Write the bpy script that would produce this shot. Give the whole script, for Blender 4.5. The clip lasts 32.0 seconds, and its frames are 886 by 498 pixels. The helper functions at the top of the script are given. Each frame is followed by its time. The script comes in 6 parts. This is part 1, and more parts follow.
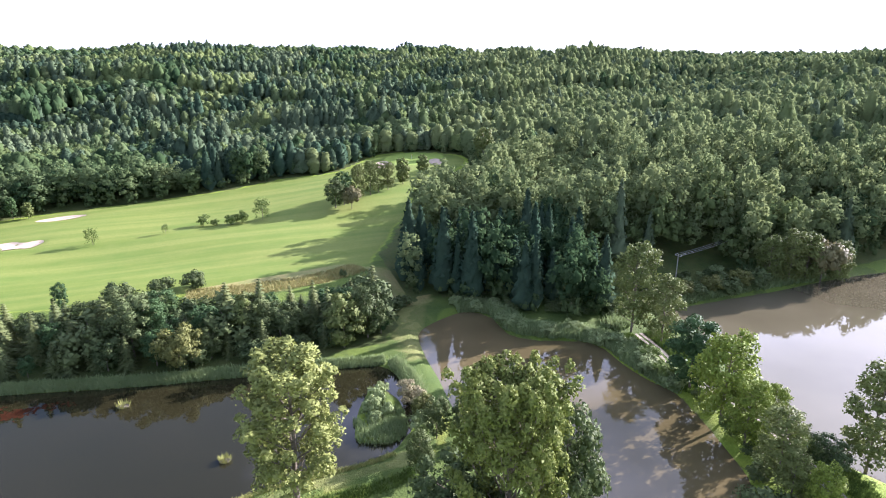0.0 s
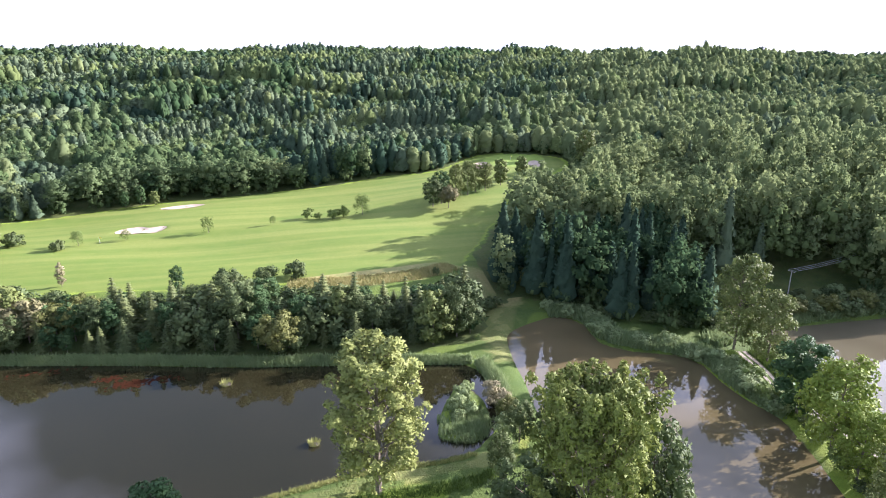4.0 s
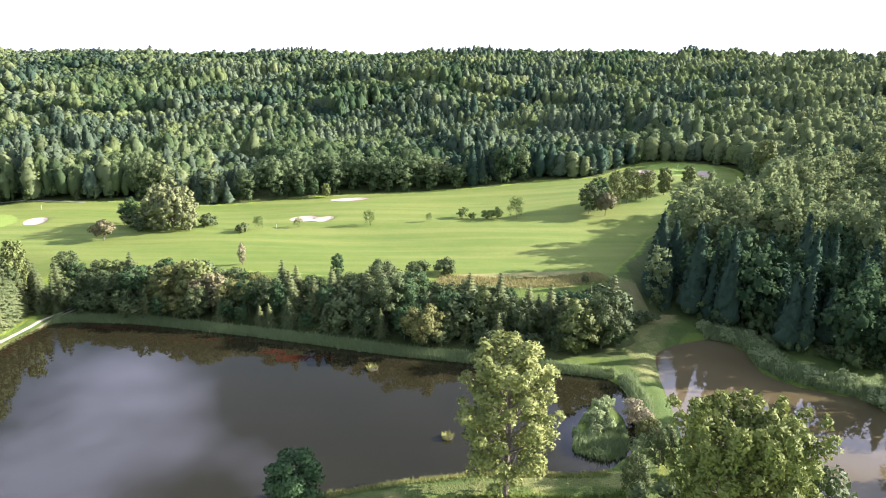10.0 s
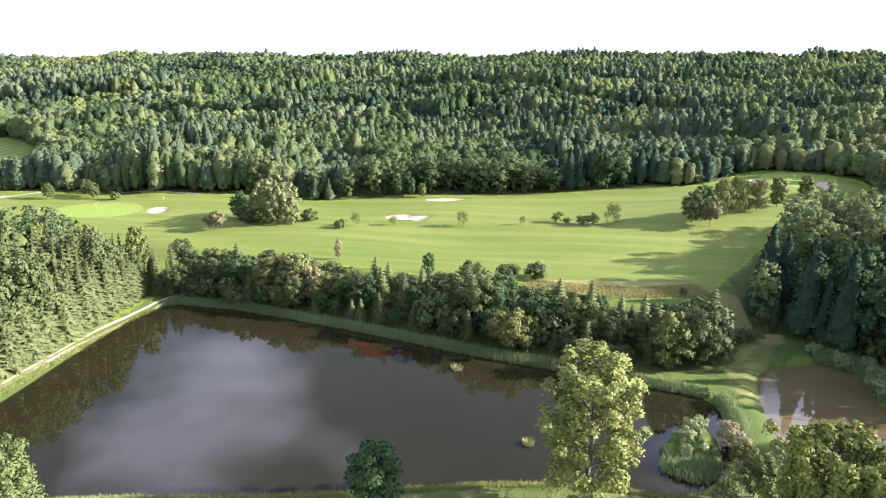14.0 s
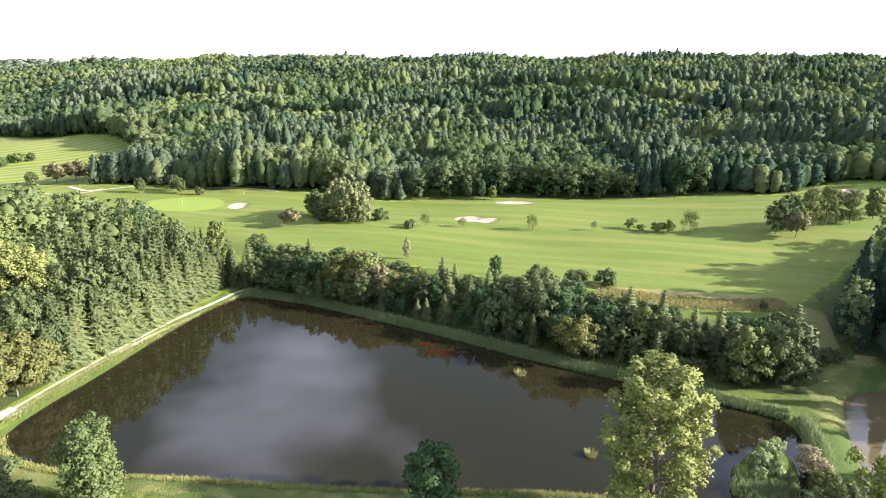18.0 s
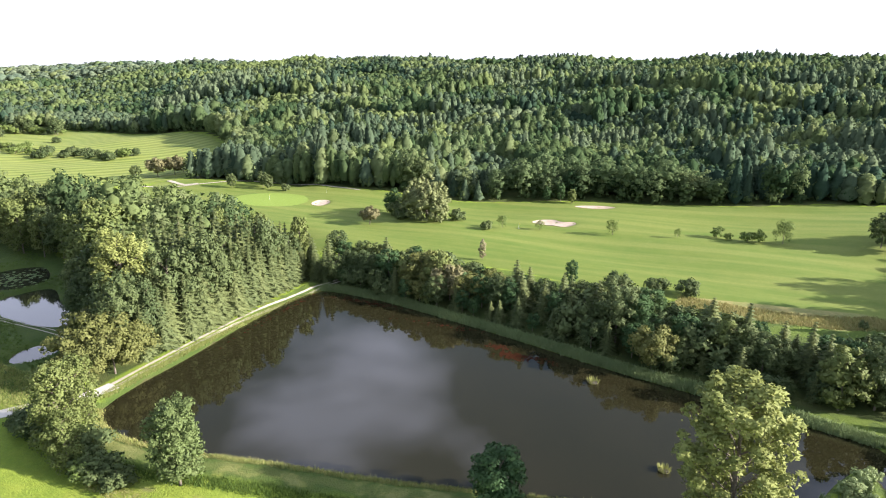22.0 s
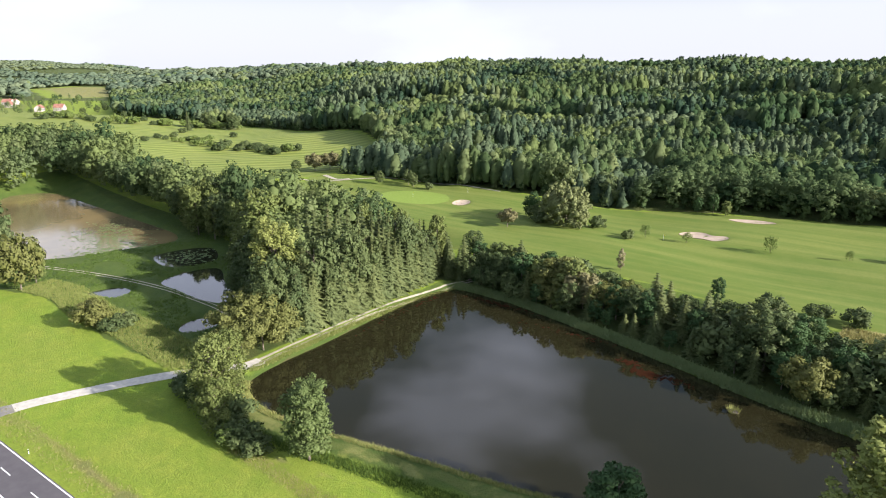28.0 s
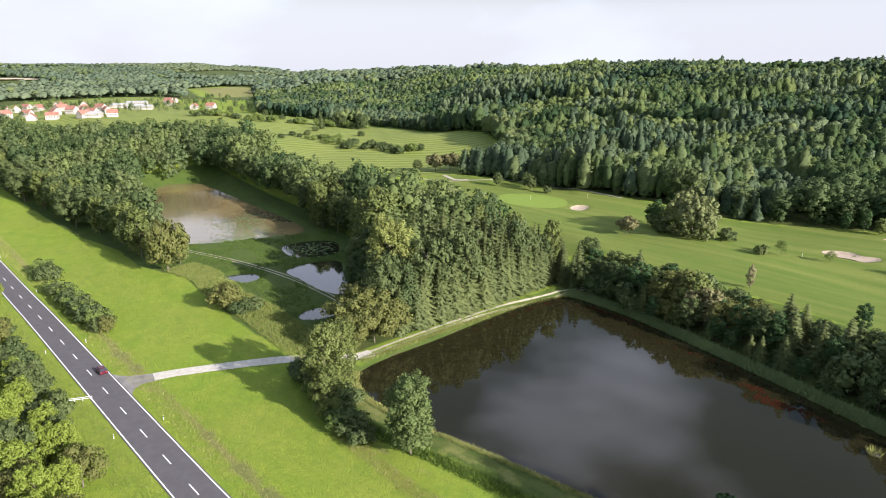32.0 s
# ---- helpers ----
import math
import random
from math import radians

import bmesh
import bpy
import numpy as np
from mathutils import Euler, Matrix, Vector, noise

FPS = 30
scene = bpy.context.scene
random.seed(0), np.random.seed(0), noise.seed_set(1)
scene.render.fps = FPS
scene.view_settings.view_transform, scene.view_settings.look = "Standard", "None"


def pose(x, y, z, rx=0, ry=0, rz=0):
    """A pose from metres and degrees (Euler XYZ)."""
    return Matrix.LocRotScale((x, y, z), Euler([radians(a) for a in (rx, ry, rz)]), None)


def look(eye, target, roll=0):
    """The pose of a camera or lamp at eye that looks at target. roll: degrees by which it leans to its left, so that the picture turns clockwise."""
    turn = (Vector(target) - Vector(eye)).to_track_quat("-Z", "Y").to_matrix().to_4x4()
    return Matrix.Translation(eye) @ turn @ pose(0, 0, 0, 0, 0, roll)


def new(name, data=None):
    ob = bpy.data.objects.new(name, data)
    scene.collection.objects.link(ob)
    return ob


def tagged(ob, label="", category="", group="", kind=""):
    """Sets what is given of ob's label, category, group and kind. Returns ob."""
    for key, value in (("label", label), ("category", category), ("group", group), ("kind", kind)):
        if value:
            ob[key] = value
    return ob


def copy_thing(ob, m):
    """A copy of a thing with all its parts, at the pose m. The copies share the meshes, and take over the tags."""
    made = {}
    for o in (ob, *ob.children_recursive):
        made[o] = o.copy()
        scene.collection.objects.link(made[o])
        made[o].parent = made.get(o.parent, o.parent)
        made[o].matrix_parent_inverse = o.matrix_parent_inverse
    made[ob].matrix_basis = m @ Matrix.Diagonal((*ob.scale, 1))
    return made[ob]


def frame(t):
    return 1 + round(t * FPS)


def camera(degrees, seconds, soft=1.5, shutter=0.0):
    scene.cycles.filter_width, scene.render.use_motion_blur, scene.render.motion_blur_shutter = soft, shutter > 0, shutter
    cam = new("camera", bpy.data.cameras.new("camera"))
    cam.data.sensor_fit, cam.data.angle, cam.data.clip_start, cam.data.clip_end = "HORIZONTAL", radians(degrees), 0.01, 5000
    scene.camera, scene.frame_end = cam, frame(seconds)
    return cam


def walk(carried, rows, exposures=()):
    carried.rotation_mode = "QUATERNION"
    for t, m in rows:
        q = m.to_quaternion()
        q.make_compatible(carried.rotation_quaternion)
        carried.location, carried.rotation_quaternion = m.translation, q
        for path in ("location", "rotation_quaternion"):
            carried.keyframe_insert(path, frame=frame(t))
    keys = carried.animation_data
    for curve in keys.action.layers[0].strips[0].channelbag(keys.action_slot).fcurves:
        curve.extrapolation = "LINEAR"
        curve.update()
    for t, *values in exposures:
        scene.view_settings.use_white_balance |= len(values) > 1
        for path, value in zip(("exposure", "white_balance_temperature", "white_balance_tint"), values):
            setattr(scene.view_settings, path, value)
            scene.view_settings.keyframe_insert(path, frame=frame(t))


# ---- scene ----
# camera: a drone that hovers about 70 m over the lake shore and slowly turns to its left
cam = camera(70.74, 32.0, soft=1.0)
PATH = [
    (0, (-3.28, -0.32, 71.32), 72.66, 0.00, -23.59),
    (1, (-3.19, -0.43, 71.33), 72.67, 0.00, -21.39),
    (2, (-2.94, -0.57, 71.32), 72.69, 0.00, -19.10),
    (3, (-2.72, -0.69, 71.31), 72.72, 0.00, -16.79),
    (3.5, (-2.58, -0.70, 71.30), 72.73, 0.00, -15.60),
    (5.5, (-2.00, -0.66, 71.15), 72.81, 0.00, -10.40),
    (6, (-1.87, -0.69, 71.14), 72.82, 0.00, -9.11),
    (7, (-1.66, -0.77, 71.14), 72.87, 0.00, -6.79),
    (8, (-1.39, -0.78, 71.14), 72.93, 0.00, -4.47),
    (9, (-1.20, -0.79, 71.18), 72.96, 0.00, -2.01),
    (10, (-0.92, -0.83, 71.17), 73.01, 0.00, 0.41),
    (11, (-0.67, -0.74, 71.16), 73.04, 0.00, 2.79),
    (12, (-0.31, -0.74, 71.15), 73.09, 0.00, 5.24),
    (13, (-0.06, -0.72, 71.09), 73.15, 0.00, 7.57),
    (14, (0.12, -0.64, 71.10), 73.20, 0.00, 9.45),
    (14.5, (0.19, -0.53, 71.11), 73.21, 0.00, 10.30),
    (16.5, (0.53, -0.18, 71.08), 73.29, 0.00, 13.61),
    (17, (0.59, -0.10, 71.05), 73.34, 0.00, 14.47),
    (18, (0.73, -0.05, 70.93), 73.40, 0.00, 16.14),
    (19, (0.77, -0.01, 70.84), 73.45, 0.00, 17.89),
    (20, (0.89, 0.01, 70.79), 73.50, 0.00, 19.70),
    (21, (1.01, -0.01, 70.83), 73.50, 0.00, 21.53),
    (22, (1.19, 0.03, 70.87), 73.53, 0.00, 23.49),
    (23, (1.59, 0.26, 70.96), 73.51, 0.00, 25.56),
    (24, (1.88, 0.42, 71.06), 73.52, 0.00, 27.74),
    (25, (1.94, 0.60, 71.07), 73.57, 0.00, 29.86),
    (25.5, (2.04, 0.63, 71.05), 73.59, 0.00, 30.94),
    (27.5, (2.48, 0.98, 71.03), 73.69, 0.00, 35.60),
    (28, (2.58, 1.12, 71.06), 73.70, 0.00, 36.83),
    (29, (2.77, 1.54, 71.12), 73.74, 0.00, 39.38),
    (30, (2.89, 1.67, 71.15), 73.78, 0.00, 42.10),
    (31, (3.00, 1.87, 71.16), 73.83, 0.00, 45.02),
    (32, (3.07, 2.20, 71.15), 73.86, 0.00, 47.92),]
walk(cam, [(t, pose(*eye, rx, ry, rz)) for t, eye, rx, ry, rz in PATH],
     exposures=[(0.0, 2.0, 5650.0, 29.0), (8.0, 2.0, 5820.0, 28.0), (13.0, 1.97, 5990.0, 26.5), (21.0, 1.70, 6130.0, 20.0), (32.0, 1.08, 6200.0, 16.0)])

# ---- sky and sun ----
SUN_TO = Vector((0.986, 0.165, 0.0)).normalized()
SUN_EL = radians(21.0)
sky_world = bpy.data.worlds.new("sky")
scene.world = sky_world
sky_world.use_nodes = True
wn = sky_world.node_tree
wn.nodes.clear()
w_out = wn.nodes.new("ShaderNodeOutputWorld")
w_bg = wn.nodes.new("ShaderNodeBackground")
w_sky = wn.nodes.new("ShaderNodeTexSky")
w_sky.sky_type = "NISHITA"
w_sky.sun_disc = False
w_sky.sun_elevation = SUN_EL
w_sky.sun_rotation = math.atan2(SUN_TO.x, SUN_TO.y)
w_sky.air_density, w_sky.dust_density, w_sky.ozone_density = 1.6, 0.8, 2.2
w_co = wn.nodes.new("ShaderNodeTexCoord")
w_map = wn.nodes.new("ShaderNodeMapping")
w_map.inputs["Location"].default_value = (-1.45, 3.6, 3.03)
w_map.inputs["Scale"].default_value = (1.0, 1.0, 2.6)
w_noise = wn.nodes.new("ShaderNodeTexNoise")
w_noise.inputs["Scale"].default_value = 2.3
w_noise.inputs["Detail"].default_value = 5.0
w_noise.inputs["Roughness"].default_value = 0.5
w_ramp = wn.nodes.new("ShaderNodeMapRange")
w_ramp.inputs["From Min"].default_value = 0.49
w_ramp.inputs["From Max"].default_value = 0.65
w_ramp.inputs["To Max"].default_value = 0.85
w_mix = wn.nodes.new("ShaderNodeMix")
w_mix.data_type = "RGBA"
w_mix.inputs["B"].default_value = (13.6, 14.8, 17.4, 1)
# the white haze that lies along the horizon
w_sep = wn.nodes.new("ShaderNodeSeparateXYZ")
w_low = wn.nodes.new("ShaderNodeMapRange")
w_low.inputs["From Min"].default_value, w_low.inputs["From Max"].default_value = 0.17, 0.07
w_low.interpolation_type = "SMOOTHSTEP"
w_low.inputs["To Max"].default_value = 0.88
w_haze = wn.nodes.new("ShaderNodeMix")
w_haze.data_type = "RGBA"
w_haze.inputs["B"].default_value = (8.4, 8.8, 9.3, 1)
wn.links.new(w_co.outputs["Generated"], w_map.inputs["Vector"])
wn.links.new(w_map.outputs["Vector"], w_noise.inputs["Vector"])
wn.links.new(w_noise.outputs["Fac"], w_ramp.inputs["Value"])
wn.links.new(w_ramp.outputs["Result"], w_mix.inputs["Factor"])
wn.links.new(w_sky.outputs["Color"], w_mix.inputs["A"])
wn.links.new(w_co.outputs["Generated"], w_sep.inputs["Vector"])
wn.links.new(w_sep.outputs["Z"], w_low.inputs["Value"])
wn.links.new(w_low.outputs["Result"], w_haze.inputs["Factor"])
# the bright veil of haze round the sun
w_dot = wn.nodes.new("ShaderNodeVectorMath")
w_dot.operation = "DOT_PRODUCT"
w_dot.inputs[1].default_value = (SUN_TO.x * math.cos(SUN_EL), SUN_TO.y * math.cos(SUN_EL), math.sin(SUN_EL))
w_near = wn.nodes.new("ShaderNodeMapRange")
w_near.interpolation_type = "SMOOTHSTEP"
w_near.inputs["From Min"].default_value, w_near.inputs["From Max"].default_value, w_near.inputs["To Max"].default_value = 0.74, 1.0, 0.62
w_veil = wn.nodes.new("ShaderNodeMix")
w_veil.data_type = "RGBA"
w_veil.inputs["B"].default_value = (33.0, 33.5, 34.0, 1)
wn.links.new(w_co.outputs["Generated"], w_dot.inputs[0])
wn.links.new(w_dot.outputs["Value"], w_near.inputs["Value"])
wn.links.new(w_near.outputs["Result"], w_veil.inputs["Factor"])
wn.links.new(w_mix.outputs["Result"], w_veil.inputs["A"])
wn.links.new(w_veil.outputs["Result"], w_haze.inputs["A"])
wn.links.new(w_haze.outputs["Result"], w_bg.inputs["Color"])
wn.links.new(w_bg.outputs["Background"], w_out.inputs["Surface"])
w_bg.inputs["Strength"].default_value = 0.05

sun_data = bpy.data.lights.new("sun", "SUN")
sun_data.energy, sun_data.angle, sun_data.color = 5.0, radians(0.6), (1.0, 0.93, 0.82)
sun = new("sun", sun_data)
sun.matrix_world = look((SUN_TO.x * 300, SUN_TO.y * 300, 300 * math.tan(SUN_EL)), (0, 0, 0))


# ---- materials ----
def nodes_of(mat):
    mat.use_nodes = True
    nt = mat.node_tree
    return nt, nt.nodes["Principled BSDF"], nt.nodes["Material Output"]


def add(nt, kind, **values):
    n = nt.nodes.new(kind)
    for key, value in values.items():
        n.inputs[key.replace("_", " ")].default_value = value
    return n


def noise_fac(nt, scale, detail=4.0, low=0.35, high=0.65, rough=0.55):
    co = nt.nodes.new("ShaderNodeTexCoord")
    n = add(nt, "ShaderNodeTexNoise", Scale=scale, Detail=detail, Roughness=rough)
    nt.links.new(co.outputs["Object"], n.inputs["Vector"])
    r = nt.nodes.new("ShaderNodeMapRange")
    r.inputs["From Min"].default_value, r.inputs["From Max"].default_value = low, high
    nt.links.new(n.outputs["Fac"], r.inputs["Value"])
    return r.outputs["Result"]


def blend(nt, fac, a, b):
    """A mix of two colours (tuples or sockets) by fac."""
    m = nt.nodes.new("ShaderNodeMix")
    m.data_type = "RGBA"
    for key, v in (("Factor", fac), ("A", a), ("B", b)):
        if isinstance(v, tuple):
            m.inputs[key].default_value = (*v, 1)
        elif isinstance(v, float):
            m.inputs[key].default_value = v
        else:
            nt.links.new(v, m.inputs[key])
    return m.outputs["Result"]


def number(nt, op, a, b=0.0):
    m = nt.nodes.new("ShaderNodeMath")
    m.operation = op
    m.use_clamp = op == "MULTIPLY"
    for i, v in enumerate((a, b)):
        if isinstance(v, float):
            m.inputs[i].default_value = v
        else:
            nt.links.new(v, m.inputs[i])
    return m.outputs[0]


def attribute(nt, name):
    a = nt.nodes.new("ShaderNodeAttribute")
    a.attribute_name = name
    return a.outputs["Fac"]


def bump(nt, height, strength, distance):
    b = add(nt, "ShaderNodeBump", Strength=strength, Distance=distance)
    nt.links.new(height, b.inputs["Height"])
    return b.outputs["Normal"]


def plain(name, a, b, scale=3.0, rough=0.7, metal=0.0, relief=0.0):
    """A surface of two close colours in a grain of the given scale."""
    mat = bpy.data.materials.new(name)
    nt, p, _ = nodes_of(mat)
    f = noise_fac(nt, scale)
    nt.links.new(blend(nt, f, a, b), p.inputs["Base Color"])
    p.inputs["Roughness"].default_value, p.inputs["Metallic"].default_value = rough, metal
    if relief:
        nt.links.new(bump(nt, f, 0.6, relief), p.inputs["Normal"])
    return mat


def leaf(name, a, b, c, stuff=False, glow=0.2, lumps=0.0):
    """Foliage from dark a to light b, with a share of c; each tree has its own tone."""
    mat = bpy.data.materials.new(name)
    nt, p, out = nodes_of(mat)
    if stuff:
        tone = attribute(nt, "tone")
    else:
        tone = nt.nodes.new("ShaderNodeObjectInfo").outputs["Random"]
    grain = nt.nodes.new("ShaderNodeNewGeometry").outputs["Random Per Island"]
    col = blend(nt, tone, a, b)
    col = blend(nt, number(nt, "MULTIPLY", grain, 0.18 if stuff else 0.4), col, c)
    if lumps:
        # lumps on the crowns of far trees, with noise that darkens their colour in spots
        mottle = noise_fac(nt, 0.75, 5.0, 0.3, 0.7, 0.65)
        col = blend(nt, number(nt, "MULTIPLY", mottle, 0.3), col, tuple(0.6 * v for v in a))
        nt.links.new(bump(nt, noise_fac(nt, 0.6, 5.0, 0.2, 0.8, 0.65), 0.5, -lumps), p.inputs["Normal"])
    nt.links.new(col, p.inputs["Base Color"])
    p.inputs["Roughness"].default_value = 0.8 if stuff else 0.62
    p.inputs["Specular IOR Level"].default_value = 0.0 if stuff else 0.12
    tr = nt.nodes.new("ShaderNodeBsdfTranslucent")
    nt.links.new(col, tr.inputs["Color"])
    mix = add(nt, "ShaderNodeMixShader", Fac=glow)
    nt.links.new(p.outputs[0], mix.inputs[1])
    nt.links.new(tr.outputs[0], mix.inputs[2])
    nt.links.new(mix.outputs[0], out.inputs["Surface"])
    return mat


def water(name, mud, mud2, ripple, scale, gloss=0.04):
    mat = bpy.data.materials.new(name)
    nt, p, _ = nodes_of(mat)
    nt.links.new(blend(nt, noise_fac(nt, 0.03, 3.0), mud, mud2), p.inputs["Base Color"])
    p.inputs["Roughness"].default_value = gloss
    p.inputs["IOR"].default_value = 1.42
    co = nt.nodes.new("ShaderNodeTexCoord")
    n = add(nt, "ShaderNodeTexNoise", Scale=scale, Detail=3.0)
    nt.links.new(co.outputs["Object"], n.inputs["Vector"])
    patch = noise_fac(nt, 0.02, 2.0, 0.4, 0.7)
    h = number(nt, "MULTIPLY", n.outputs["Fac"], patch)
    nt.links.new(bump(nt, h, ripple, 0.05), p.inputs["Normal"])
    return mat


def ground_material():
    mat = bpy.data.materials.new("grassland")
    nt, p, _ = nodes_of(mat)
    fine, mid, wide = noise_fac(nt, 1.6, 6.0), noise_fac(nt, 0.16, 5.0), noise_fac(nt, 0.03, 4.0)
    streak_co = nt.nodes.new("ShaderNodeTexCoord")
    streak_map = nt.nodes.new("ShaderNodeMapping")
    streak_map.inputs["Rotation"].default_value = (0, 0, radians(-28))
    streak_map.inputs["Scale"].default_value = (0.05, 1.0, 1.0)
    streak_noise = add(nt, "ShaderNodeTexNoise", Scale=0.9, Detail=4.0)
    nt.links.new(streak_co.outputs["Object"], streak_map.inputs["Vector"])
    nt.links.new(streak_map.outputs["Vector"], streak_noise.inputs["Vector"])
    streak = streak_noise.outputs["Fac"]
    blade = noise_fac(nt, 5.5, 8.0, 0.3, 0.7)
    meadow = blend(nt, mid, (0.25, 0.37, 0.026), (0.36, 0.43, 0.046))
    meadow = blend(nt, number(nt, "MULTIPLY", blade, 0.7), meadow, (0.075, 0.13, 0.012))
    meadow = blend(nt, number(nt, "MULTIPLY", wide, 0.4), meadow, (0.29, 0.29, 0.055))
    meadow = blend(nt, number(nt, "MULTIPLY", streak, 0.35), meadow, (0.20, 0.28, 0.05))
    patchy = noise_fac(nt, 0.4, 6.0, 0.42, 0.62, 0.7)
    meadow = blend(nt, number(nt, "MULTIPLY", patchy, 0.3), meadow, (0.115, 0.205, 0.016))
    # mown fairway with faint mower's tracks
    co = nt.nodes.new("ShaderNodeTexCoord")
    mp = nt.nodes.new("ShaderNodeMapping")
    mp.inputs["Rotation"].default_value = (0, 0, radians(9))
    nt.links.new(co.outputs["Object"], mp.inputs["Vector"])
    wave = add(nt, "ShaderNodeTexWave", Scale=0.02, Distortion=7.0, Detail=3.0)
    wave.bands_direction = "Y"
    wave.inputs["Detail Scale"].default_value = 0.3
    nt.links.new(mp.outputs["Vector"], wave.inputs["Vector"])
    fair = blend(nt, wave.outputs["Fac"], (0.114, 0.158, 0.025), (0.142, 0.178, 0.030))
    fair = blend(nt, number(nt, "MULTIPLY", wide, 0.7), fair, (0.078, 0.145, 0.020))
    long_map = nt.nodes.new("ShaderNodeMapping")
    long_map.inputs["Rotation"].default_value = (0, 0, radians(-7))
    long_map.inputs["Scale"].default_value = (0.06, 1.0, 1.0)
    long_noise = add(nt, "ShaderNodeTexNoise", Scale=0.16, Detail=5.0)
    nt.links.new(co.outputs["Object"], long_map.inputs["Vector"])
    nt.links.new(long_map.outputs["Vector"], long_noise.inputs["Vector"])
    long_fac = nt.nodes.new("ShaderNodeMapRange")
    long_fac.inputs["From Min"].default_value, long_fac.inputs["From Max"].default_value = 0.4, 0.64
    nt.links.new(long_noise.outputs["Fac"], long_fac.inputs["Value"])
    fair = blend(nt, number(nt, "MULTIPLY", long_fac.outputs["Result"], 0.8), fair, (0.215, 0.232, 0.058))
    # broad mower's stripes on the upper course
    turn = nt.nodes.new("ShaderNodeMapping")
    turn.inputs["Rotation"].default_value = (0, 0, radians(35))
    nt.links.new(co.outputs["Object"], turn.inputs["Vector"])
    mower = add(nt, "ShaderNodeTexWave", Scale=0.028, Distortion=2.5, Detail=1.0)
    mower.inputs["Detail Scale"].default_value = 0.12
    nt.links.new(turn.outputs["Vector"], mower.inputs["Vector"])
    stripe = number(nt, "MULTIPLY", mower.outputs["Fac"], attribute(nt, "stripe"))
    fair = blend(nt, number(nt, "MULTIPLY", stripe, 0.9), fair, (0.35, 0.375, 0.095))
    fair = blend(nt, number(nt, "MULTIPLY", mid, 0.3), fair, (0.215, 0.228, 0.056))
    fair = blend(nt, number(nt, "MULTIPLY", blade, 0.5), fair, (0.105, 0.16, 0.022))
    green = blend(nt, fine, (0.19, 0.27, 0.045), (0.215, 0.29, 0.052))
    rough_grass = blend(nt, mid, (0.058, 0.096, 0.018), (0.108, 0.145, 0.028))
    rough_grass = blend(nt, number(nt, "MULTIPLY", blade, 0.6), rough_grass, (0.040, 0.063, 0.017))
    rough_grass = blend(nt, number(nt, "MULTIPLY", wide, 0.4), rough_grass, (0.072, 0.125, 0.024))
    dry = blend(nt, fine, (0.235, 0.205, 0.075), (0.32, 0.265, 0.11))
    dry = blend(nt, number(nt, "MULTIPLY", mid, 0.75), dry, (0.152, 0.185, 0.050))
    floor_wood = blend(nt, mid, (0.05, 0.075, 0.02), (0.09, 0.10, 0.03))
    mud = blend(nt, fine, (0.07, 0.055, 0.03), (0.12, 0.10, 0.05))
    edge = number(nt, "MULTIPLY", number(nt, "SUBTRACT", mid, 0.5), 0.5)

    def mask(name):
        m = nt.nodes.new("ShaderNodeMapRange")
        m.inputs["From Min"].default_value, m.inputs["From Max"].default_value = 0.38, 0.62
        nt.links.new(number(nt, "ADD", attribute(nt, name), edge), m.inputs["Value"])
        return m.outputs["Result"]

    col = meadow
    for name, layer in (("rough", rough_grass), ("mown", fair), ("path", blend(nt, fine, (0.15, 0.20, 0.03), (0.23, 0.245, 0.05))), ("green", green), ("dry", dry), ("wood", floor_wood), ("mud", mud)):
        col = blend(nt, mask(name), col, layer)
    nt.links.new(col, p.inputs["Base Color"])
    # tufts and mown swaths
    tuft = noise_fac(nt, 0.9, 7.0, 0.36, 0.66, 0.62)
    col = blend(nt, number(nt, "MULTIPLY", tuft, 0.28), col, (0.095, 0.145, 0.016))
    nt.links.new(col, p.inputs["Base Color"])
    p.inputs["Roughness"].default_value = 0.85
    p.inputs["Specular IOR Level"].default_value = 0.2
    relief = add(nt, "ShaderNodeBump", Distance=0.3)
    nt.links.new(number(nt, "SUBTRACT", 0.85, number(nt, "MULTIPLY", attribute(nt, "mown"), 0.7)), relief.inputs["Strength"])
    nt.links.new(noise_fac(nt, 2.4, 8.0, 0.25, 0.75, 0.65), relief.inputs["Height"])
    nt.links.new(relief.outputs["Normal"], p.inputs["Normal"])
    return mat


M_GROUND = ground_material()
M_BROAD = leaf("broad_leaves", (0.052, 0.082, 0.03), (0.095, 0.125, 0.044), (0.155, 0.185, 0.072))
M_POPLAR = leaf("poplar_leaves", (0.18, 0.21, 0.055), (0.21, 0.24, 0.065), (0.32, 0.34, 0.12))
M_BIRCH = leaf("birch_leaves", (0.10, 0.135, 0.036), (0.135, 0.165, 0.046), (0.205, 0.23, 0.082))
M_WILLOW = leaf("willow_leaves", (0.105, 0.12, 0.032), (0.135, 0.145, 0.04), (0.20, 0.205, 0.075))
M_SPRUCE = leaf("spruce_needles", (0.08, 0.11, 0.042), (0.13, 0.155, 0.055), (0.18, 0.205, 0.075), glow=0.18)
M_DARK = leaf("alder_leaves", (0.04, 0.085, 0.03), (0.06, 0.11, 0.036), (0.09, 0.14, 0.055))
M_GREAT = leaf("great_tree_leaves", (0.13, 0.165, 0.035), (0.15, 0.18, 0.04), (0.29, 0.315, 0.09))
M_SAPLING = leaf("sapling_leaves", (0.11, 0.16, 0.04), (0.15, 0.20, 0.05), (0.22, 0.27, 0.08))
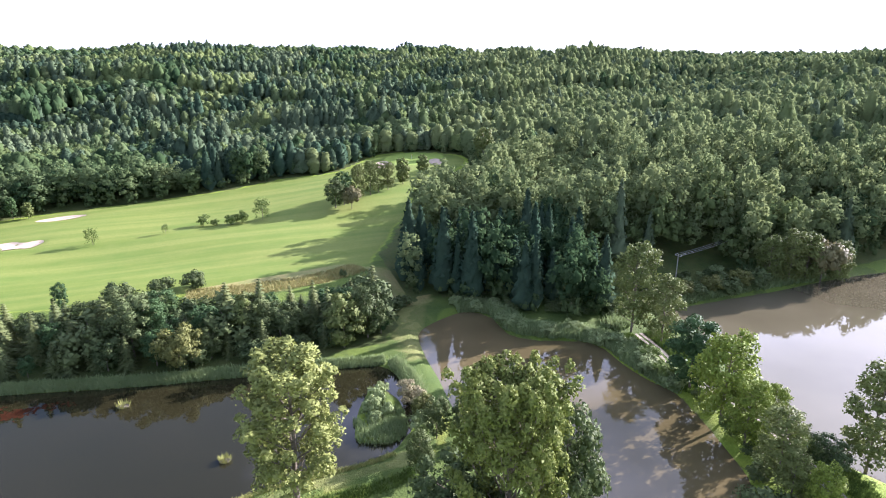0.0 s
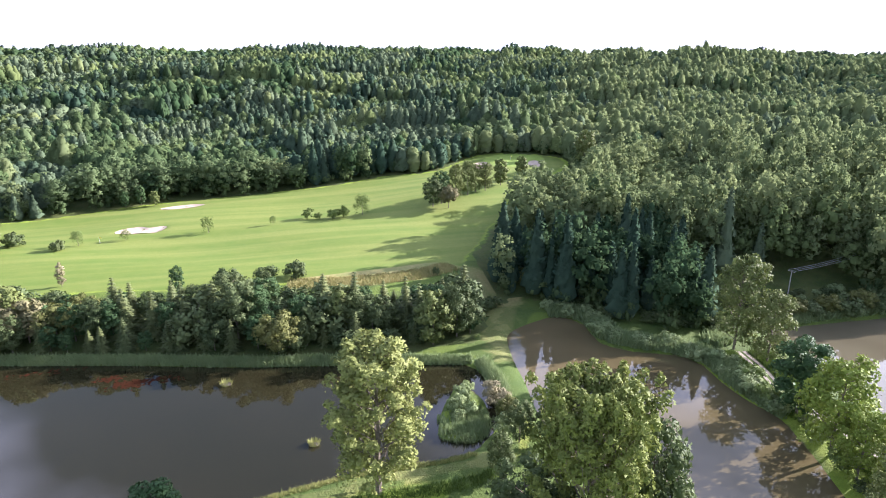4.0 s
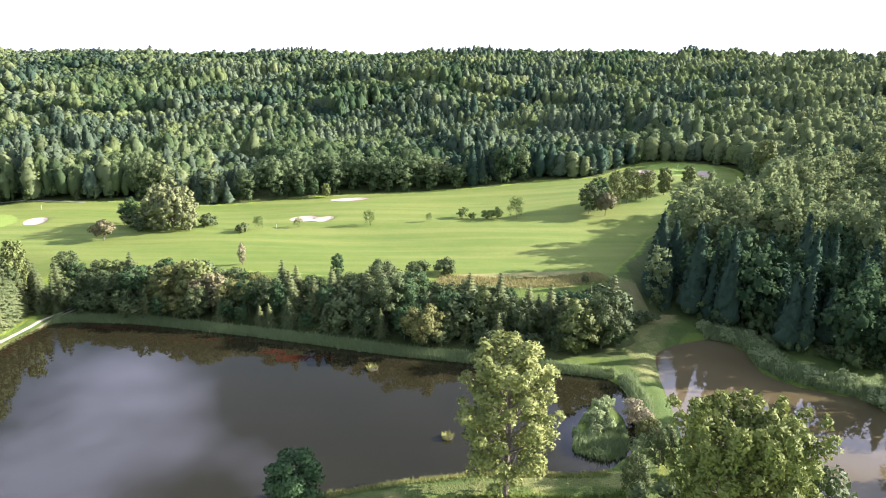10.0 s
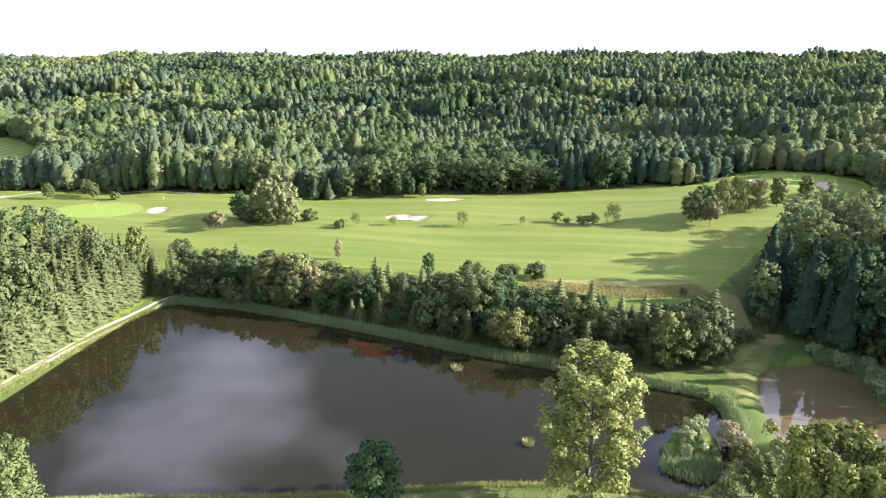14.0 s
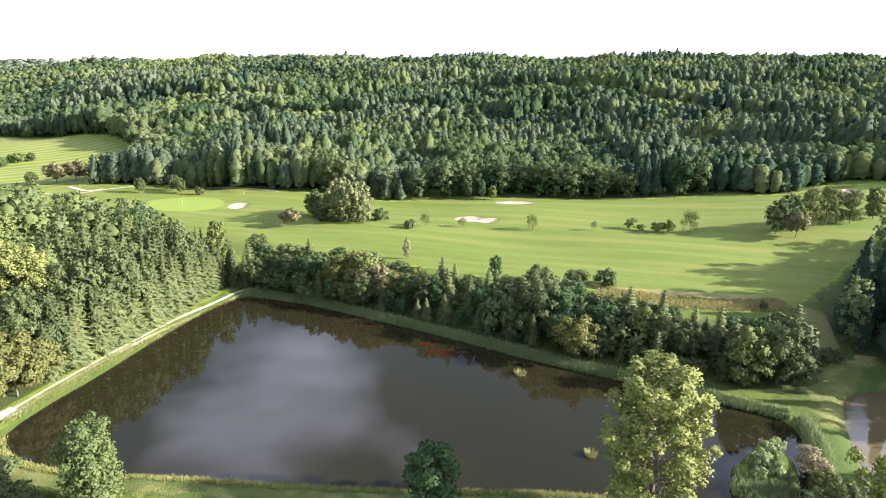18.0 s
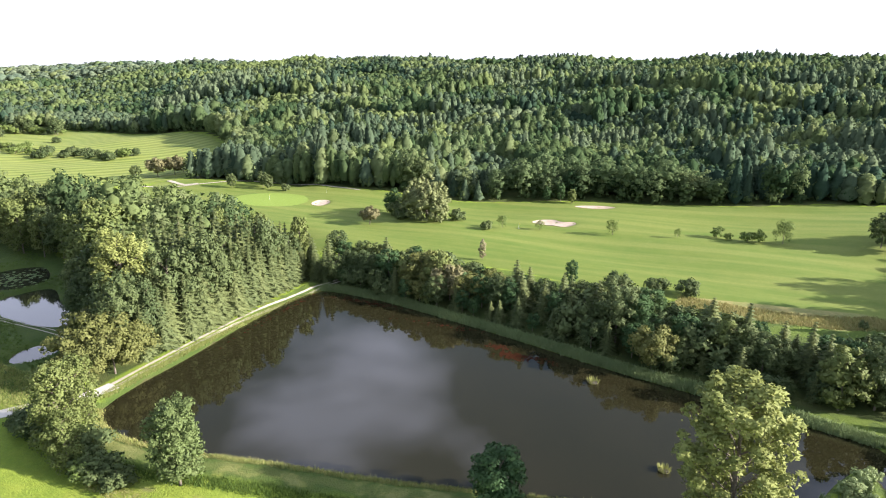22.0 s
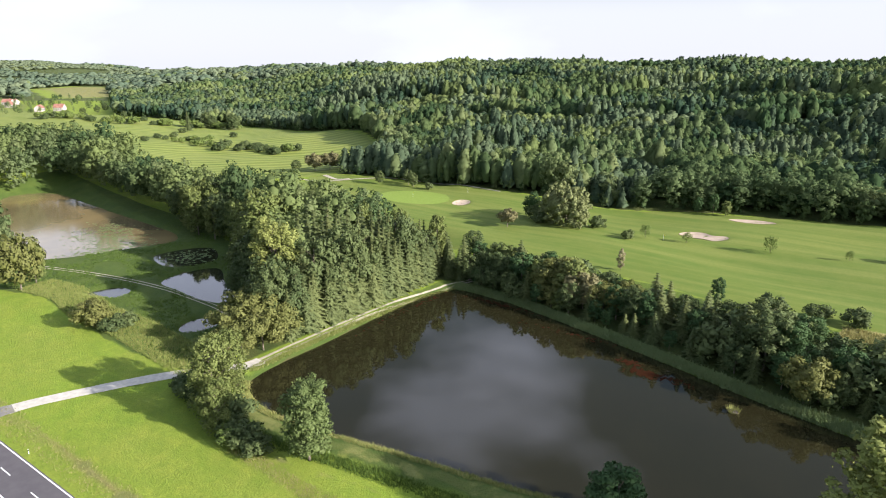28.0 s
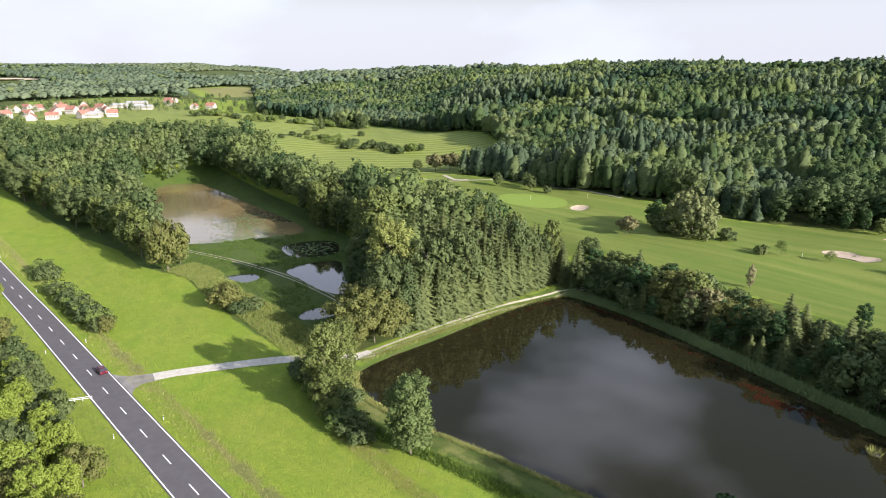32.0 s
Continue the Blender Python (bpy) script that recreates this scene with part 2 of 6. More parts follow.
M_LIME = leaf("lime_leaves", (0.15, 0.21, 0.03), (0.19, 0.25, 0.038), (0.28, 0.32, 0.075))
M_WEED = leaf("red_water_weed", (0.036, 0.013, 0.007), (0.052, 0.020, 0.010), (0.062, 0.031, 0.016), stuff=True)
M_ROUND = leaf("pale_clump_leaves", (0.15, 0.175, 0.068), (0.17, 0.195, 0.075), (0.25, 0.27, 0.125))
M_BANK = leaf("bank_tree_leaves", (0.085, 0.125, 0.04), (0.10, 0.14, 0.045), (0.175, 0.215, 0.08))
M_SEDGE = leaf("pale_shrub_leaves", (0.19, 0.25, 0.10), (0.235, 0.29, 0.115), (0.31, 0.36, 0.17))
M_PINK = leaf("pinkish_leaves", (0.24, 0.22, 0.12), (0.27, 0.24, 0.13), (0.34, 0.30, 0.18))
M_BROWN = leaf("copper_leaves", (0.135, 0.13, 0.058), (0.175, 0.165, 0.075), (0.235, 0.215, 0.11))
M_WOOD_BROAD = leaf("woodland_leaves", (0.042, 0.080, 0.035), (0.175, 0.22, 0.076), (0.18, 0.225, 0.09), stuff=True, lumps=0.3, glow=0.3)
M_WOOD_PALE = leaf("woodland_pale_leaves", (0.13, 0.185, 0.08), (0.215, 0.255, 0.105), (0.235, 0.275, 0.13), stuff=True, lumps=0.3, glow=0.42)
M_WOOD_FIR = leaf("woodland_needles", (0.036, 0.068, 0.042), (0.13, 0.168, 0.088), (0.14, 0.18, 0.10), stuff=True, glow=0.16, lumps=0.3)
# far woods: distance haze put into a paler, bluer leaf colour
M_FAR_WOOD_HAZED = leaf("far_woodland_hazed", (0.105, 0.15, 0.10), (0.185, 0.225, 0.13), (0.18, 0.225, 0.13), stuff=True, glow=0.24, lumps=1.0)
M_REED = leaf("reed_blades", (0.18, 0.25, 0.105), (0.25, 0.31, 0.13), (0.34, 0.38, 0.2), stuff=True, glow=0.35)
M_MARSH = leaf("marsh_grass_blades", (0.07, 0.12, 0.025), (0.13, 0.19, 0.04), (0.18, 0.23, 0.06), stuff=True)
M_TALL = leaf("tall_grass_blades", (0.17, 0.24, 0.05), (0.33, 0.295, 0.12), (0.40, 0.36, 0.18), stuff=True)
M_BARK = plain("bark", (0.09, 0.07, 0.05), (0.2, 0.17, 0.13), 4.0, 0.9, relief=0.05)
M_LAKE = water("dark_pond_water", (0.0165, 0.0155, 0.0066), (0.0205, 0.0185, 0.0082), 0.10, 1.3, 0.025)
M_MUDDY = water("muddy_pond_water", (0.088, 0.071, 0.033), (0.118, 0.094, 0.046), 0.08, 1.3, 0.025)
M_EAST = water("pale_lake_water", (0.085, 0.075, 0.045), (0.11, 0.097, 0.06), 0.05, 1.2, 0.02)
M_SILT = water("silty_pond_water", (0.25, 0.19, 0.085), (0.15, 0.12, 0.06), 0.08, 1.1, 0.12)
M_SMALL = water("clear_pond_water", (0.02, 0.025, 0.015), (0.03, 0.03, 0.018), 0.06, 1.0)
M_ASPHALT = plain("asphalt", (0.088, 0.08, 0.086), (0.104, 0.095, 0.10), 0.6, 0.85, relief=0.01)
M_PAINT = plain("road_paint", (0.72, 0.72, 0.72), (0.82, 0.82, 0.8), 3.0, 0.6)
M_GRAVEL = plain("gravel", (0.33, 0.295, 0.215), (0.50, 0.45, 0.35), 1.5, 0.9, relief=0.03)
M_DIKE = plain("trodden_gravel", (0.20, 0.175, 0.125), (0.33, 0.29, 0.22), 1.2, 0.9, relief=0.03)
M_LANE = plain("pale_asphalt", (0.45, 0.42, 0.36), (0.57, 0.53, 0.46), 0.8, 0.9, relief=0.01)
M_MOUTH = plain("worn_asphalt", (0.17, 0.16, 0.15), (0.26, 0.245, 0.225), 0.5, 0.9, relief=0.01)
M_SAND = plain("bunker_sand", (0.38, 0.295, 0.215), (0.46, 0.36, 0.27), 0.7, 0.95, relief=0.05)
M_WHITE = plain("white_plastic", (0.75, 0.75, 0.73), (0.82, 0.82, 0.8), 5.0, 0.45)
M_BLACK = plain("black_rubber", (0.02, 0.02, 0.02), (0.035, 0.035, 0.035), 6.0, 0.7)
M_ROOF = plain("roof_tiles", (0.23, 0.095, 0.066), (0.34, 0.17, 0.125), 0.3, 0.8)
M_RENDER = plain("house_render", (0.30, 0.275, 0.245), (0.44, 0.41, 0.37), 0.3, 0.85)
M_SHED = plain("shed_metal", (0.36, 0.37, 0.38), (0.46, 0.46, 0.46), 0.2, 0.6)
M_GLASS = plain("window_glass", (0.03, 0.04, 0.05), (0.05, 0.06, 0.07), 2.0, 0.08)
M_CAR = plain("dark_red_paint", (0.09, 0.008, 0.02), (0.11, 0.01, 0.024), 2.0, 0.25)
M_POLE = plain("weathered_pole", (0.30, 0.28, 0.25), (0.42, 0.39, 0.35), 2.0, 0.9)
M_WIRE = plain("wire", (0.32, 0.32, 0.33), (0.4, 0.4, 0.41), 2.0, 0.5)
M_FLAG = plain("yellow_cloth", (0.75, 0.62, 0.10), (0.82, 0.7, 0.15), 3.0, 0.8)
M_FIELD = plain("stubble_field", (0.42, 0.36, 0.26), (0.5, 0.43, 0.32), 0.05, 0.95)


# ---- plan ----
def curve(points, step=4.0, closed=True):
    """A smooth line through plan points, as an array of places about step apart."""
    p = np.array(points, float)
    n = len(p)
    out = []
    for i in range(n if closed else n - 1):
        a, b = p[i], p[(i + 1) % n]
        before = p[(i - 1) % n] if closed or i else 2 * a - b
        after = p[(i + 2) % n] if closed or i + 2 < n else 2 * b - a
        k = max(2, int(np.linalg.norm(b - a) / step))
        for u in np.arange(k) / k:
            out.append(0.5 * (2 * a + (b - before) * u + (2 * before - 5 * a + 4 * b - after) * u**2 + (3 * a - before - 3 * b + after) * u**3))
    if not closed:
        out.append(p[-1])
    return np.array(out)


def inside_by(poly, x, y):
    """Signed distance of places from a closed outline: negative inside."""
    x, y = np.asarray(x, float), np.asarray(y, float)
    best, odd = np.full(x.shape, 1e9), np.zeros(x.shape, bool)
    for (ax, ay), (bx, by) in zip(poly, np.roll(poly, -1, 0)):
        dx, dy = bx - ax, by - ay
        u = np.clip(((x - ax) * dx + (y - ay) * dy) / (dx * dx + dy * dy + 1e-9), 0, 1)
        best = np.minimum(best, np.hypot(x - ax - u * dx, y - ay - u * dy))
        if ay != by:
            odd ^= ((ay > y) != (by > y)) & (x < dx * (y - ay) / dy + ax)
    return np.where(odd, -best, best)


def line_by(line, x, y):
    """Distance of places from an open line."""
    best = np.full(np.shape(x), 1e9)
    for (ax, ay), (bx, by) in zip(line[:-1], line[1:]):
        dx, dy = bx - ax, by - ay
        u = np.clip(((x - ax) * dx + (y - ay) * dy) / (dx * dx + dy * dy + 1e-9), 0, 1)
        best = np.minimum(best, np.hypot(x - ax - u * dx, y - ay - u * dy))
    return best


def ease(a, b, v):
    u = np.clip((v - a) / (b - a), 0, 1)
    return u * u * (3 - 2 * u)


LAKE = curve([(-104, 160.5), (-112, 159), (-115.6, 150), (-115.5, 128), (-114.5, 106), (-114.5, 90), (-113, 80), (-108, 76), (-99, 74), (-86, 75),
              (-70, 78.5), (-48, 82.5), (-33, 86), (-18, 89.8), (-5, 93), (9, 94.6), (21, 94.4), (28, 95.5), (30, 97), (36, 103), (38.5, 112), (39, 122), (36, 129.5), (27, 131.5),
              (4.5, 136.6), (-17, 141.3), (-40, 148), (-66, 154.7), (-86, 159)])
POND = curve([(51.5, 141.7), (56.5, 146), (63, 149), (70.5, 150.5), (74.5, 143), (73.5, 132), (79, 125.5), (88, 121), (91.5, 115), (90.5, 106), (91, 97), (92.5, 91),
              (90, 82), (87, 73), (80, 59), (62, 52), (50, 58), (46, 75), (44.5, 92), (45, 105), (47, 117), (48.5, 129)])
EAST = curve([(116, 122), (122, 127), (136, 127.5), (167, 126), (194, 126), (230, 122), (300, 112), (380, 80), (360, 10), (260, -10), (160, 5), (112, 40), (103, 56), (101.5, 66),
              (105, 74), (111, 83), (117, 92), (119, 102), (117, 112)])
SILT = curve([(-400, 128), (-396, 151), (-345, 150), (-317, 148), (-280, 146), (-250, 143), (-240, 134), (-244, 122), (-250, 102), (-262, 90), (-300, 98), (-345, 108)])
SMALLS = [curve(p, 2.0) for p in (
    [(-196, 105), (-199, 116), (-194, 126), (-178, 118), (-163, 112), (-162, 106), (-172, 103.5), (-184, 104)],
    [(-205, 84), (-203, 93), (-197, 95), (-193, 90), (-196, 86)],
    [(-154, 86), (-157, 92), (-154, 99), (-149, 98), (-148, 91), (-150, 86.5)],
    [(-227, 120), (-226, 134), (-218, 140), (-204, 132), (-203, 122), (-211, 115.5)])]
WATERS = [LAKE, POND, EAST, SILT, *SMALLS]
GOLF = curve([(-116, 188), (-82, 190), (-51, 187), (-36, 183), (-4, 181), (29, 178), (48, 180), (55, 193), (65, 208), (73, 225), (83, 238), (89, 252), (104, 268), (124, 288), (147, 313),
              (141, 330), (118, 346), (103, 343), (76, 321), (49, 321), (21, 313), (-8, 312), (-37, 309.5), (-64, 304), (-91, 294), (-112, 287), (-147, 286), (-189, 282), (-239, 276), (-285, 262),
              (-275, 235), (-240, 205), (-195, 195), (-150, 190)], 8)
UPPER = curve([(-280, 283), (-318, 345), (-400, 412), (-511, 431), (-628, 440), (-792, 400), (-1000, 370), (-1150, 420), (-1300, 380), (-1250, 130), (-900, 120), (-740, 175), (-550, 215),
               (-430, 215), (-330, 215), (-300, 245)], 20)
LINE_X = [-2000, -420, -260, -150, -115, -67, -33, -2, 24, 41, 62, 75, 100, 130, 170, 230, 400, 2000]
LINE_Y = [150, 170, 185, 178, 164, 157.5, 150.5, 144, 139, 141, 166, 156, 140, 140, 134, 130, 118, 60]
AZ = [-80, -57, -39, -25, -4, 10, 21, 33, 44, 52, 59, 63]
EL = [0.2, 0.44, 0.65, 0.85, 0.88, 0.82, 0.86, 0.76, 0.46, 0.22, 0.0, -0.1]
FAR = [1100, 1100, 1050, 1000, 1000, 1050, 1100, 1200, 1500, 2000, 2600, 3000]


def height(x, y):
    """The lie of the land, without its waters."""
    x, y = np.asarray(x, float), np.asarray(y, float)
    n = y - np.interp(x, LINE_X, LINE_Y)
    z = 1.0 + 5.0 * ease(1, 34, n) + 9.0 * np.exp(-((x - 125) ** 2 + (y - 330) ** 2) / (2 * 50.0**2))
    z += 1.2 * np.sin(x * 0.021 + 0.5) * np.sin(y * 0.027) * ease(40, 90, n)
    z += 0.8 * np.sin(x * 0.055 + 1.1 * np.sin(y * 0.03)) * np.sin(y * 0.06 + 0.7) * ease(30, 70, n)
    d, az = np.hypot(x, y), np.degrees(np.arctan2(-x, y))
    far, el = np.interp(az, AZ, FAR), np.interp(az, AZ, EL)
    top = 71 + np.tan(np.radians(el)) * far - 21
    start = np.interp(az, [-80, -40, -22, -10, 20, 35, 45, 55, 63], [210, 230, 330, 330, 310, 330, 480, 620, 900])
    u = np.clip((d - start) / (far - start), 0, 1.6)
    rise = np.where(u < 1, 0.55 * u + 0.45 * ease(0, 1, u), 1 - 0.5 * (u - 1))
    folds = 11.0 * np.sin(x * 0.0125 + 1.3 * np.sin(y * 0.008)) * np.sin(y * 0.016 + 0.6) * np.sin(np.clip(u, 0, 1) * np.pi)
    ravine = -16.0 * np.exp(-((u - 0.27 - 0.04 * np.sin(x * 0.012)) ** 2) / (2 * 0.05**2)) * np.exp(-((az - 18) ** 2) / (2 * 26.0**2))
    hill = (top - 7) * np.clip(rise, -1, 1) + folds + ravine * (d > start)
    west = ease(56, 70, az)
    valley = (8 + 4 * np.sin(x * 0.011) * np.sin(y * 0.013)) * ease(300, 520, d) + 66 * ease(1500, 4600, d) + 16 * np.sin(x * 0.0021) * np.sin(y * 0.0027 + 1) * ease(1500, 2600, d)
    front = ease(-30, 40, n)
    behind = ease(-10, 60, y)
    return z + ((1 - west) * hill * front + west * valley) * behind


ISLE = curve([(23, 102), (26, 111), (29, 116), (32, 120), (34.6, 117.5), (35.5, 111), (33.5, 103), (30, 98.6), (26, 99.5)], 2.0)
BUNKERS = [curve(p, 1.5) for p in (
    [(-68, 256), (-66, 261), (-60, 262.5), (-56, 260), (-51, 261), (-49.5, 258), (-53, 252.5), (-58, 253.5), (-62, 253)],
    [(-58, 295.5), (-52, 299.5), (-44, 300.5), (-39, 297.5), (-45, 292.5), (-52, 292)],
    [(-177.5, 250), (-177, 255.5), (-172, 256.5), (-169, 252), (-170, 246.5), (-174.5, 246)],
    [(97, 322.5), (101, 330), (106, 330), (107, 322), (102, 315), (98.5, 316)],
    [(125.5, 313), (129, 320), (133, 320), (133, 313), (128.5, 307.5)])]


def water_by(x, y):
    d = np.min([inside_by(w, x, y) for w in WATERS], 0)
    return np.maximum(d, np.minimum(-inside_by(ISLE, x, y), 0.9))


def ground_z(x, y):
    """The ground's height, banks and pond beds included."""
    d = water_by(x, y)
    z = np.maximum(np.minimum(height(x, y), 0.42 * d), -1.6)
    for b in BUNKERS:
        z = z - 0.8 * ease(1.0, -2.0, inside_by(b, x, y))
    return z


# ---- mesh tools ----
def mesh_of(name, verts, faces, normals=None, mats=None, tone=None, smooth=False):
    me = bpy.data.meshes.new(name)
    verts, faces = np.asarray(verts, np.float32), np.asarray(faces, np.int32)
    k = faces.shape[1]
    me.vertices.add(len(verts))
    me.vertices.foreach_set("co", verts.ravel())
    me.loops.add(faces.size)
    me.loops.foreach_set("vertex_index", faces.ravel())
    me.polygons.add(len(faces))
    me.polygons.foreach_set("loop_start", np.arange(len(faces), dtype=np.int32) * k)
    if smooth:
        me.polygons.foreach_set("use_smooth", np.ones(len(faces), bool))
    for m in mats if isinstance(mats, (list, tuple)) else [mats]:
        me.materials.append(m)
    if tone is not None:
        me.attributes.new("tone", "FLOAT", "POINT").data.foreach_set("value", np.asarray(tone, np.float32))
    if normals is not None:
        # leaves take the light of the crown that they belong to
        me.polygons.foreach_set("use_smooth", np.ones(len(faces), bool))
        me.attributes.new("custom_normal", "FLOAT_VECTOR", "POINT").data.foreach_set("vector", np.asarray(normals, np.float32).ravel())
    me.update(calc_edges=True)
    return me


def part(name, data, parent=None, label="", at=None):
    """Links a mesh (or a bmesh with a material) as one object under a thing."""
    if isinstance(data, tuple):
        bm, mat = data
        me = bpy.data.meshes.new(name)
        bm.to_mesh(me)
        bm.free()
        me.materials.append(mat)
        data = me
    ob = new(name, data)
    if parent is not None:
        ob.parent = parent
    if at is not None:
        ob.matrix_basis = at
    return tagged(ob, label)


def box(bm, sx, sy, sz, m=Matrix.Identity(4), bevel=0.0):
    made = bmesh.ops.create_cube(bm, size=1.0, matrix=m @ Matrix.Diagonal((sx, sy, sz, 1)))
    if bevel:
        edges = {e for v in made["verts"] for e in v.link_edges}
        bmesh.ops.bevel(bm, geom=list(edges), offset=bevel, segments=2, affect="EDGES", profile=0.5)
    return bm


def rod(bm, a, b, ra, rb, n=7):
    """A tapered rod from a to b."""
    a, b = Vector(a), Vector(b)
    m = Matrix.Translation((a + b) / 2) @ (b - a).to_track_quat("Z", "Y").to_matrix().to_4x4()
    bmesh.ops.create_cone(bm, cap_ends=True, segments=n, radius1=ra, radius2=rb, depth=(b - a).length, matrix=m)


def thing(name, x, y, label, category, group="", turn=0.0, size=1.0, z=None, kind=""):
    ob = new(name)
    z = float(ground_z(np.array([x]), np.array([y]))[0]) if z is None else z
    ob.matrix_basis = pose(x, y, z, 0, 0, turn) @ Matrix.Diagonal((size, size, size, 1))
    return tagged(ob, label, category, group, kind)


# ---- ground ----
def steps(marks):
    """Grid lines: from (place, spacing) marks, the spacing changing between them."""
    out, v = [marks[0][0]], marks[0][0]
    places, gaps = zip(*marks)
    while v < marks[-1][0]:
        v += float(np.interp(v, places, gaps))
        out.append(v)
    return np.array(out)


gx = steps([(-4900, 130), (-1500, 50), (-700, 14), (-410, 3.0), (-300, 2.0), (140, 1.9), (240, 4), (420, 14), (1500, 70), (4900, 250)])
gy = steps([(-3000, 300), (-200, 40), (0, 5), (20, 1.9), (185, 1.9), (230, 2.2), (305, 2.2), (345, 4.0), (500, 12), (1300, 30), (4900, 150)])
X, Y = np.meshgrid(gx, gy)
W = water_by(X, Y)
Z = ground_z(X, Y)
rows_n, cols_n = X.shape
idx = np.arange(rows_n * cols_n).reshape(rows_n, cols_n)
quads = np.stack([idx[:-1, :-1], idx[:-1, 1:], idx[1:, 1:], idx[1:, :-1]], -1).reshape(-1, 4)
ground_me = mesh_of("ground", np.stack([X, Y, Z], -1).reshape(-1, 3), quads, mats=M_GROUND, smooth=True)


def soft_mask(d, width=4.0):
    return np.clip(0.5 - d / width, 0, 1)


ROAD = np.array([(-900.0, 8.0), (-520, 18), (-269, 26), (-200, 28.6), (-150, 30.2), (-100, 31.8), (-60, 33.2), (60, 36), (300, 30)])
LANE_PATH = curve([(-148, 32.5), (-142.5, 38.5), (-140.5, 45), (-134.5, 58.5), (-129.5, 68), (-125, 74.5), (-118.5, 83), (-118.2, 96), (-118.2, 115), (-117.3, 136), (-114.5, 156), (-110, 168)], 2.0, False)
DIKE_PATH = curve([(104, 117), (102.3, 108), (100, 100), (99.3, 90), (100, 80), (99.5, 74), (96.5, 65.5), (94.5, 60), (90, 48)], 2.0, False)
SHORE_PATH = curve([(-112, 74), (-104, 70), (-92, 69), (-78, 71), (-60, 75.5), (-40, 80.5), (-20, 85.5), (0, 89), (20, 89.5), (34, 92), (41, 100), (42, 112), (43.5, 125), (46, 138), (52, 152), (60, 166)], 3.0, False)
golf_d = inside_by(GOLF, X, Y)
upper_d = inside_by(UPPER, X, Y)
n_line = Y - np.interp(X, LINE_X, LINE_Y)
polar, azim = np.hypot(X, Y), np.degrees(np.arctan2(-X, Y))
east_wood = (X > 58) & (n_line > 0)
hill_wood = (golf_d > 2) & (upper_d > 5) & (((n_line > 75) & (azim < 62)) | east_wood)
belt = (n_line > -2) & (n_line < 24) & (X > -118) & (X < 47)
wood_mask = np.where(hill_wood | belt | ((polar > 1300) & (azim > 40) & (upper_d > 20) & (inside_by(np.array([(-1330, 540), (-1330, 700), (-1730, 890), (-1800, 670)], float), X, Y) > 10)), 1.0, 0.0)
block_d = inside_by([(-121, 84), (-121, 160), (-115, 175), (-155, 178), (-200, 181), (-265, 176), (-235, 160), (-205, 142), (-170, 122), (-150, 108), (-132, 90)], X, Y)
wood_mask = np.maximum(wood_mask, soft_mask(block_d))
wet_d = inside_by([(-125, 74), (-150, 70), (-184, 71.5), (-211, 74), (-236, 66), (-262, 67), (-300, 60), (-420, 50), (-420, 170), (-250, 160), (-200, 140), (-150, 108), (-130, 90)], X, Y)
dry_d = np.minimum(np.abs(line_by(ROAD, X, Y) - 8.8) - 1.6 + 4 * (Y < 32), inside_by([(-6, 176), (18, 173), (38, 175), (50, 184), (42, 190), (20, 187), (-2, 184)], X, Y))
dry_d = np.minimum(dry_d, line_by([(-94, 61), (-90, 61.5), (-82, 63), (-72, 65), (-60, 67.5), (-40, 72), (-20, 77)], X, Y) - 0.9)
fields = inside_by([(-1348, 560), (-1344, 690), (-1730, 880), (-1790, 680)], X, Y)
for name, mask in (
    ("mown", np.maximum(soft_mask(golf_d, 6), soft_mask(upper_d, 14))),
    ("green", np.maximum(soft_mask(np.hypot((X + 200) / 1.3, Y - 247) - 15), soft_mask(np.hypot(X - 122, Y - 327) - 17))),
    ("rough", np.maximum(np.maximum(soft_mask(wet_d), soft_mask(inside_by([(43, 140), (52, 136), (62, 152), (76, 154), (80, 130), (96, 118), (96, 60), (112, 80), (122, 130), (200, 130), (200, 150), (70, 165), (60, 190), (46, 184), (44, 150)], X, Y))), np.maximum(np.where((n_line > -30) & (n_line < 80) & (golf_d > 0) & (X > -118), 0.55, 0.0), np.maximum(0.62 * soft_mask(inside_by(LAKE, X, Y) - np.where(X < -112, 3.5, 8.5), 4.0) * ((Y < 100) | (X < -112)), np.maximum(soft_mask(inside_by([(14, 50), (52, 44), (50, 92), (38, 97), (22, 88), (14, 74)], X, Y), 6), soft_mask(inside_by([(37, 96), (46.5, 94), (48, 118), (52, 140), (40, 140), (40, 118)], X, Y), 2)))))),
    ("dry", np.maximum(0.43 * soft_mask(np.abs(inside_by(LAKE, X, Y) - 4.2) - 2.6, 2.0) * (Y < 97) * (X > -104), np.maximum(np.maximum(soft_mask(dry_d, 3), 0.75 * soft_mask(inside_by([(41, 126), (48, 126), (60, 152), (66, 166), (62, 182), (50, 184), (44, 160)], X, Y), 5)) * np.where(Y > 160, 1.0, 0.62), soft_mask(fields, 60) * 0.8))),
    ("wood", wood_mask),
    ("path", 0.6 * soft_mask(np.abs(line_by(SHORE_PATH, X, Y) - np.where(X < 36, 1.3, 0.0)) - np.where(X < 36, 0.5, 1.8), 1.8) * (X < 42)),
    ("stripe", soft_mask(upper_d, 30)),
    ("mud", soft_mask(W + 0.4, 1.6)),
):
    ground_me.attributes.new(name, "FLOAT", "POINT").data.foreach_set("value", mask.astype(np.float32).ravel())
tagged(new("ground", ground_me), "green meadow, mown golf turf and wooded hills", "ground", kind="structure")


